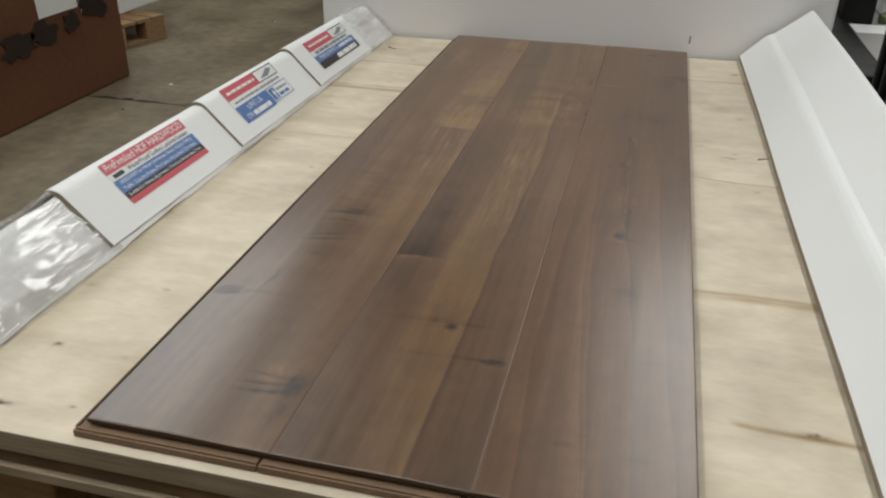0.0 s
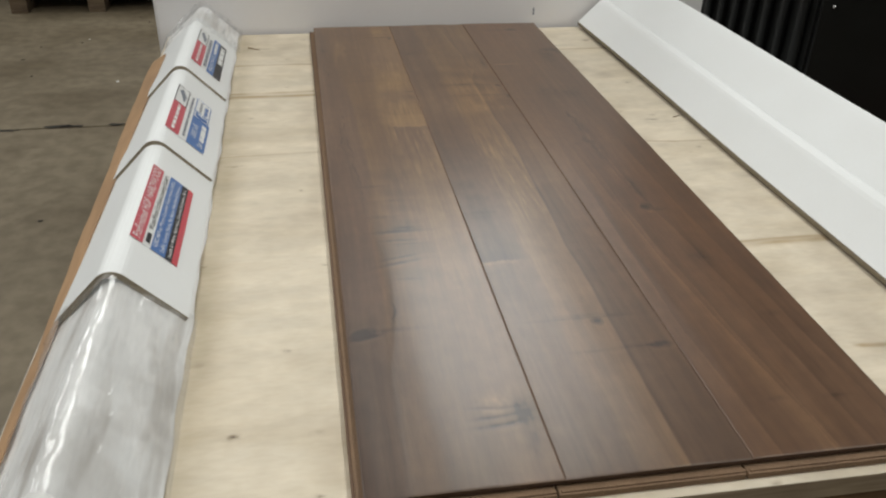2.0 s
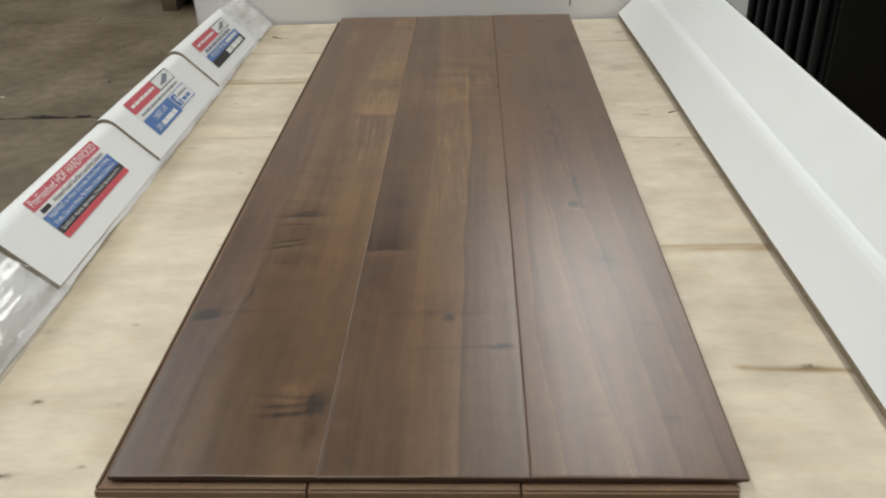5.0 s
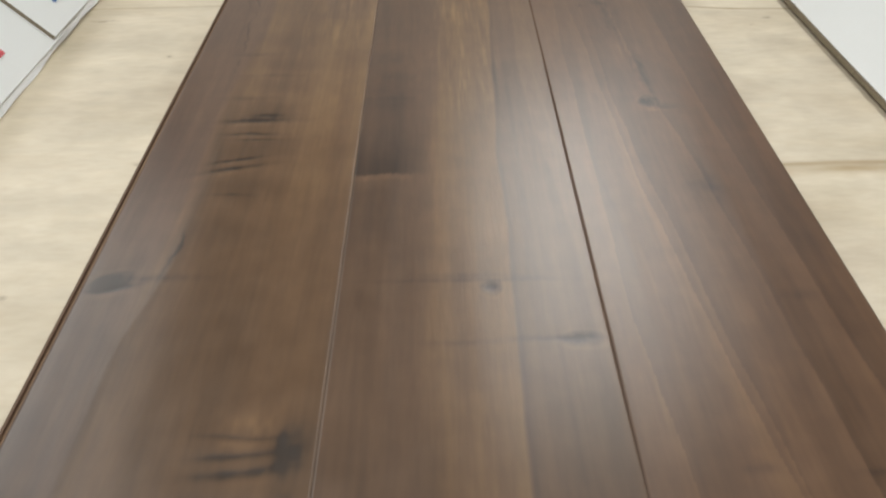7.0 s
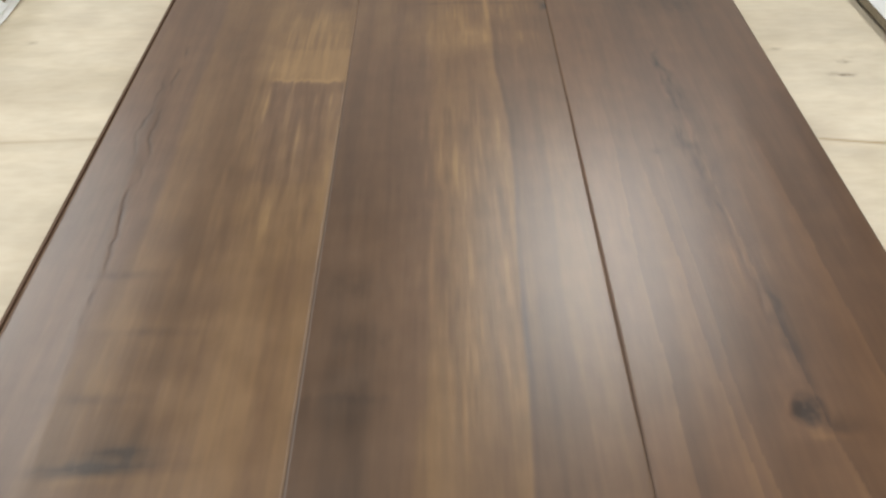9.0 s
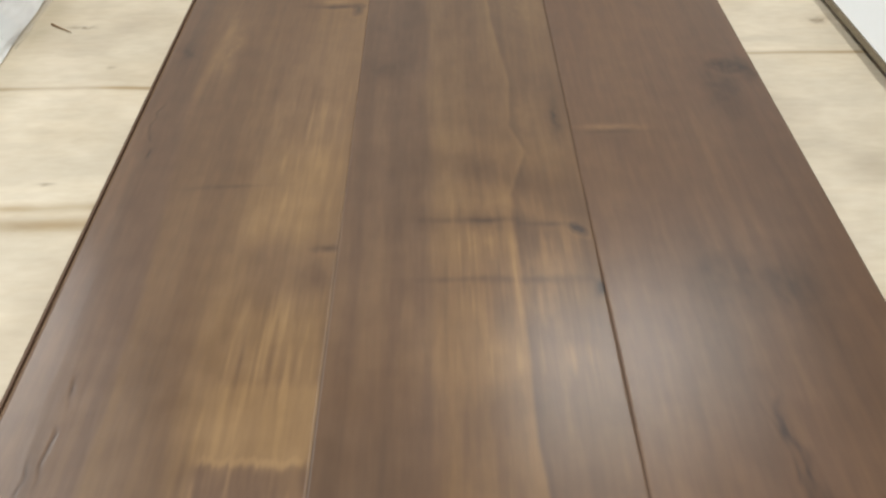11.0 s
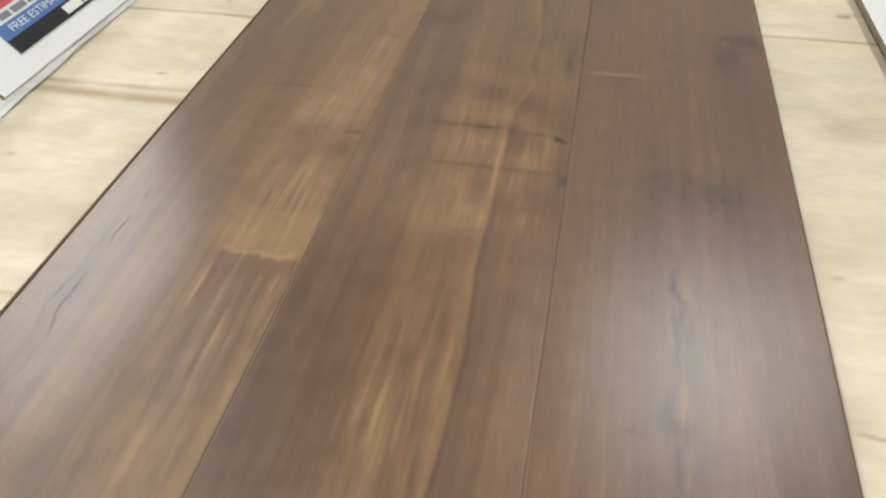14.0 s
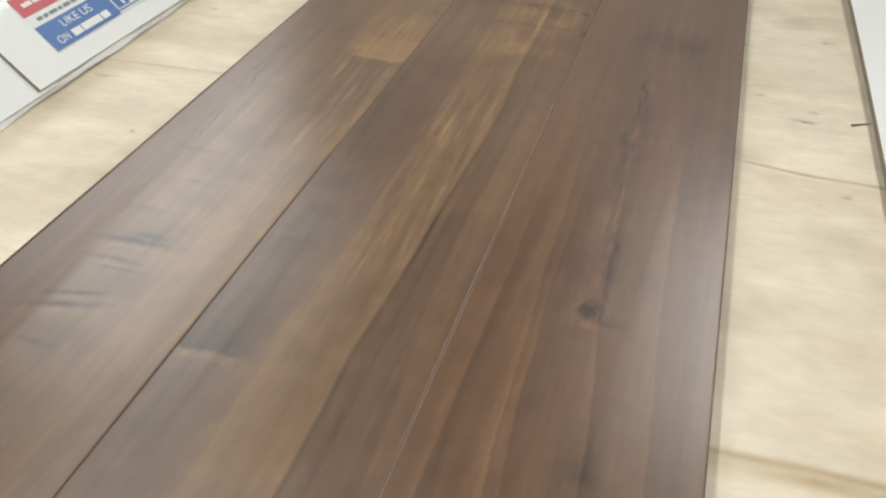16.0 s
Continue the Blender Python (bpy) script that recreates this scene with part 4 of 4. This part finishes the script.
for q in range(7):
    y = CY0 + 0.012 + q * 0.051
    part("rib", box(CX0 - 0.014, CX0 - 0.0004, y, y + 0.016, CZ0 + 0.004, CZ1 - 0.004, 0.005), M_BLACK, crate)
part("front_plate", box(CX0 + 0.004, CX1 - 0.002, CY0 - 0.006, CY0 - 0.0004, CZ0 + 0.002, CZ1, 0.002), M_BLACK, crate)
rivet = bmesh.new()
bmesh.ops.create_uvsphere(rivet, u_segments=12, v_segments=8, radius=0.0022, matrix=pose(0.781, CY0 - 0.007, 0.958))
part("rivet", rivet, M_LAMP, crate, "small bright rivet")
tagged(obj("paper_sheet", box(0.86, 1.34, 0.77, 1.10, CZ1 + 0.0005, CZ1 + 0.004, 0.001), M_LABEL), "white papers lying on the black crate", "paper")

# ---- a dark-rimmed grey table behind ----
side = tagged(thing("side_table"), "low grey-topped table with a black rim behind the panel", "table")
part("tabletop", box(0.86, 2.10, 1.42, 2.60, 0.70, 0.735, 0.003), M_GREY_TOP, side)
part("rim", box(0.800, 0.857, 1.40, 2.62, 0.66, 0.745, 0.004), M_BLACK, side)
part("rim", box(0.86, 2.12, 2.604, 2.66, 0.66, 0.755, 0.004), M_BLACK, side)
for x in (0.82, 2.02):
    for y in (1.44, 2.55):
        part("leg", box(x, x + 0.05, y, y + 0.05, 0.0, 0.66, 0.003), M_BLACK, side)
tagged(obj("paper_sheet", box(0.866, 0.955, 1.83, 1.925, 0.7355, 0.738, 0.0008), M_LABEL), "white paper on the grey table", "paper")
tagged(obj("black_case", box(0.845, 0.922, 1.935, 2.05, 0.7355, 1.0, 0.004), M_BLACK), "black upright case on the grey table", "case")
tagged(obj("white_carton", box(0.965, 1.40, 2.06, 2.25, 0.7355, 1.02, 0.006), M_WHITE_CARD), "white carton on the grey table", "box")
blob = bmesh.new()
bmesh.ops.create_icosphere(blob, subdivisions=3, radius=0.017)
for w in blob.verts:
    w.co *= 1 + 0.35 * noise.noise(w.co * 110)
    w.co.z = max(-0.0125, w.co.z)
bmesh.ops.transform(blob, matrix=pose(0.958, 1.965, 0.7485), verts=blob.verts)
tagged(obj("crumpled_foil", blob, M_GREEN), "crumpled dull green foil on the grey table", "foil")

# ---- things on the floor further back ----
def pallet(x, y, rz, sx=1.2, sy=1.0, z=0.0, wood=M_PINE):
    p = tagged(thing("pallet", x, y, z, rz), "rough wooden shipping pallet on the concrete floor", "pallet", "pallets")
    for q in range(7):
        w = sy / 7.8
        y0 = -sy / 2 + q * (sy - w) / 6
        part("deck_board", box(-sx / 2, sx / 2, y0, y0 + w, 0.115, 0.135, 0.002), wood, p)
    for q in range(3):
        x0 = -sx / 2 + q * (sx - 0.09) / 2
        for r in range(3):
            y0 = -sy / 2 + r * (sy - 0.14) / 2
            part("block", box(x0, x0 + 0.09, y0, y0 + 0.14, 0.02, 0.115, 0.002), wood, p)
        part("bottom_board", box(x0, x0 + 0.09, -sy / 2, sy / 2, 0.0, 0.0195, 0.002), wood, p)
    return p


big = tagged(thing("brown_carton"), "large red-brown carton with torn dark tape and white label", "box")
part("carton_body", box(-3.3, -2.15, 1.45, 3.17, 0.0, 0.62, 0.01), M_BROWN_BOX, big)
for seed, y0, y1, z0, z1 in ((1, 2.33, 2.56, 0.26, 0.385), (2, 2.52, 2.70, 0.285, 0.40), (3, 2.74, 2.86, 0.30, 0.40), (4, 2.86, 3.08, 0.32, 0.46)):
    r = random.Random(seed)
    b = bmesh.new()
    ring = []
    for q in range(18):
        a = 2 * math.pi * q / 18
        k = r.uniform(0.6, 1.15)
        ring.append((-2.15, (y0 + y1) / 2 + k * (y1 - y0) / 2 * math.cos(a), (z0 + z1) / 2 + k * (z1 - z0) / 2 * math.sin(a)))
    inner = [b.verts.new((x + 0.002, y, z)) for x, y, z in ring]
    outer = [b.verts.new((x + 0.006, y * 0.98 + 0.02 * (y0 + y1) / 2, z)) for x, y, z in ring]
    b.faces.new(outer)
    for q in range(18):
        b.faces.new((inner[q], inner[(q + 1) % 18], outer[(q + 1) % 18], outer[q]))
    bmesh.ops.recalc_face_normals(b, faces=b.faces)
    part("torn_tape", b, M_BLOT, big, "torn dark tape")
part("paper_label", box(-2.1478, -2.1455, 2.60, 2.86, 0.402, 0.50), M_LABEL, big, "white paper label")

pallet(-2.956, 3.682, -15, 1.0, 0.72)
tagged(obj("wrapped_box", box(-3.4, -2.59, 3.22, 4.25, 0.1355, 0.75, 0.012), M_WHITE_CARD), "white wrapped box standing on a wooden pallet", "box")
for lift in (0.0, 0.136, 0.272):
    pallet(-1.18, 5.09, 1, 0.92, 1.0, lift, M_OLD_PINE)

# ---- black totes under the table ----
for x0, x1 in ((0.30, 0.505), (0.515, 0.72)):
    tote = tagged(thing("storage_tote"), "black plastic tote standing under the plywood table", "box", "totes under the table")
    part("body", box(x0 + 0.008, x1 - 0.008, 0.10, 0.62, 0.0, 0.585, 0.01), M_BLACK, tote)
    part("lid", box(x0, x1, 0.09, 0.63, 0.5855, 0.61, 0.006), M_BLACK, tote)

# ---- small wear and litter ----
rs = random.Random(11)


def chip(cx, cy, rx, ry, z, seed, n=12):
    """A flat, ragged patch of broken concrete or torn film."""
    r = random.Random(seed)
    b = bmesh.new()
    lowv, topv = [], []
    for q in range(n):
        a = 2 * math.pi * q / n
        k = r.uniform(0.45, 1.15)
        lowv.append(b.verts.new((cx + rx * k * math.cos(a), cy + ry * k * math.sin(a), z)))
        topv.append(b.verts.new((cx + rx * 0.93 * k * math.cos(a), cy + ry * 0.93 * k * math.sin(a), z + 0.0012)))
    b.faces.new(topv)
    for q in range(n):
        b.faces.new((lowv[q], lowv[(q + 1) % n], topv[(q + 1) % n], topv[q]))
    return b


for q in range(26):
    x = -0.55 - 0.12 * q + rs.uniform(-0.05, 0.05)
    part("joint_spall", chip(x, FLOOR_CUT + rs.uniform(-0.012, 0.016), rs.uniform(0.03, 0.09), rs.uniform(0.008, 0.03), 0.0002, q), M_JOINT, floor_ob)
for q in range(24):
    x, y = rs.uniform(-2.0, -0.45), rs.uniform(0.4, 4.6)
    if -2.1 < x and abs(y - FLOOR_CUT) > 0.1:
        tagged(obj("floor_litter", chip(x, y, rs.uniform(0.004, 0.012), rs.uniform(0.004, 0.010), 0.0004, 50 + q, 7), M_LABEL if q % 4 == 0 else M_JOINT), "small scrap lying on the concrete floor", "litter", "floor litter")
scrap = bmesh.new()
bmesh.ops.create_grid(scrap, x_segments=14, y_segments=10, size=0.5)
for w in scrap.verts:
    w.co.x, w.co.y = w.co.x * 0.09, w.co.y * 0.055
    w.co.z = 0.016 + 0.020 * noise.noise(Vector((w.co.x * 38, w.co.y * 45, 2.0)))
    w.co.z = max(0.002, w.co.z)
bmesh.ops.solidify(scrap, geom=scrap.faces[:], thickness=0.001)
bmesh.ops.transform(scrap, matrix=pose(-0.681, 0.871, 0, 0, 0, 35), verts=scrap.verts)
tagged(obj("film_scrap", scrap, M_BLOT, smooth=True), "crumpled dark film scrap on the concrete floor", "litter")

# a scuff on the panel and a loose splinter on the plywood
tagged(obj("panel_scuff", box(0.4465, 0.4495, 1.2332, 1.2337, 0.825, 0.839), M_GREY_INK), "thin grey scuff on the white panel", "scuff")
sp = bmesh.new()
bmesh.ops.create_cone(sp, cap_ends=True, segments=6, radius1=0.0011, radius2=0.0003, depth=0.026, matrix=pose(-0.112, 1.127, 0.8014, 0, 90, -35))
tagged(obj("splinter", sp, M_STAINED), "thin brown wood splinter on the plywood", "splinter")
sp = bmesh.new()
bmesh.ops.create_cone(sp, cap_ends=True, segments=6, radius1=0.0009, radius2=0.0003, depth=0.018, matrix=pose(0.545, 0.717, 0.8013, 0, 90, 25))
tagged(obj("splinter", sp, M_STAINED), "short brown wood splinter on the plywood", "splinter")
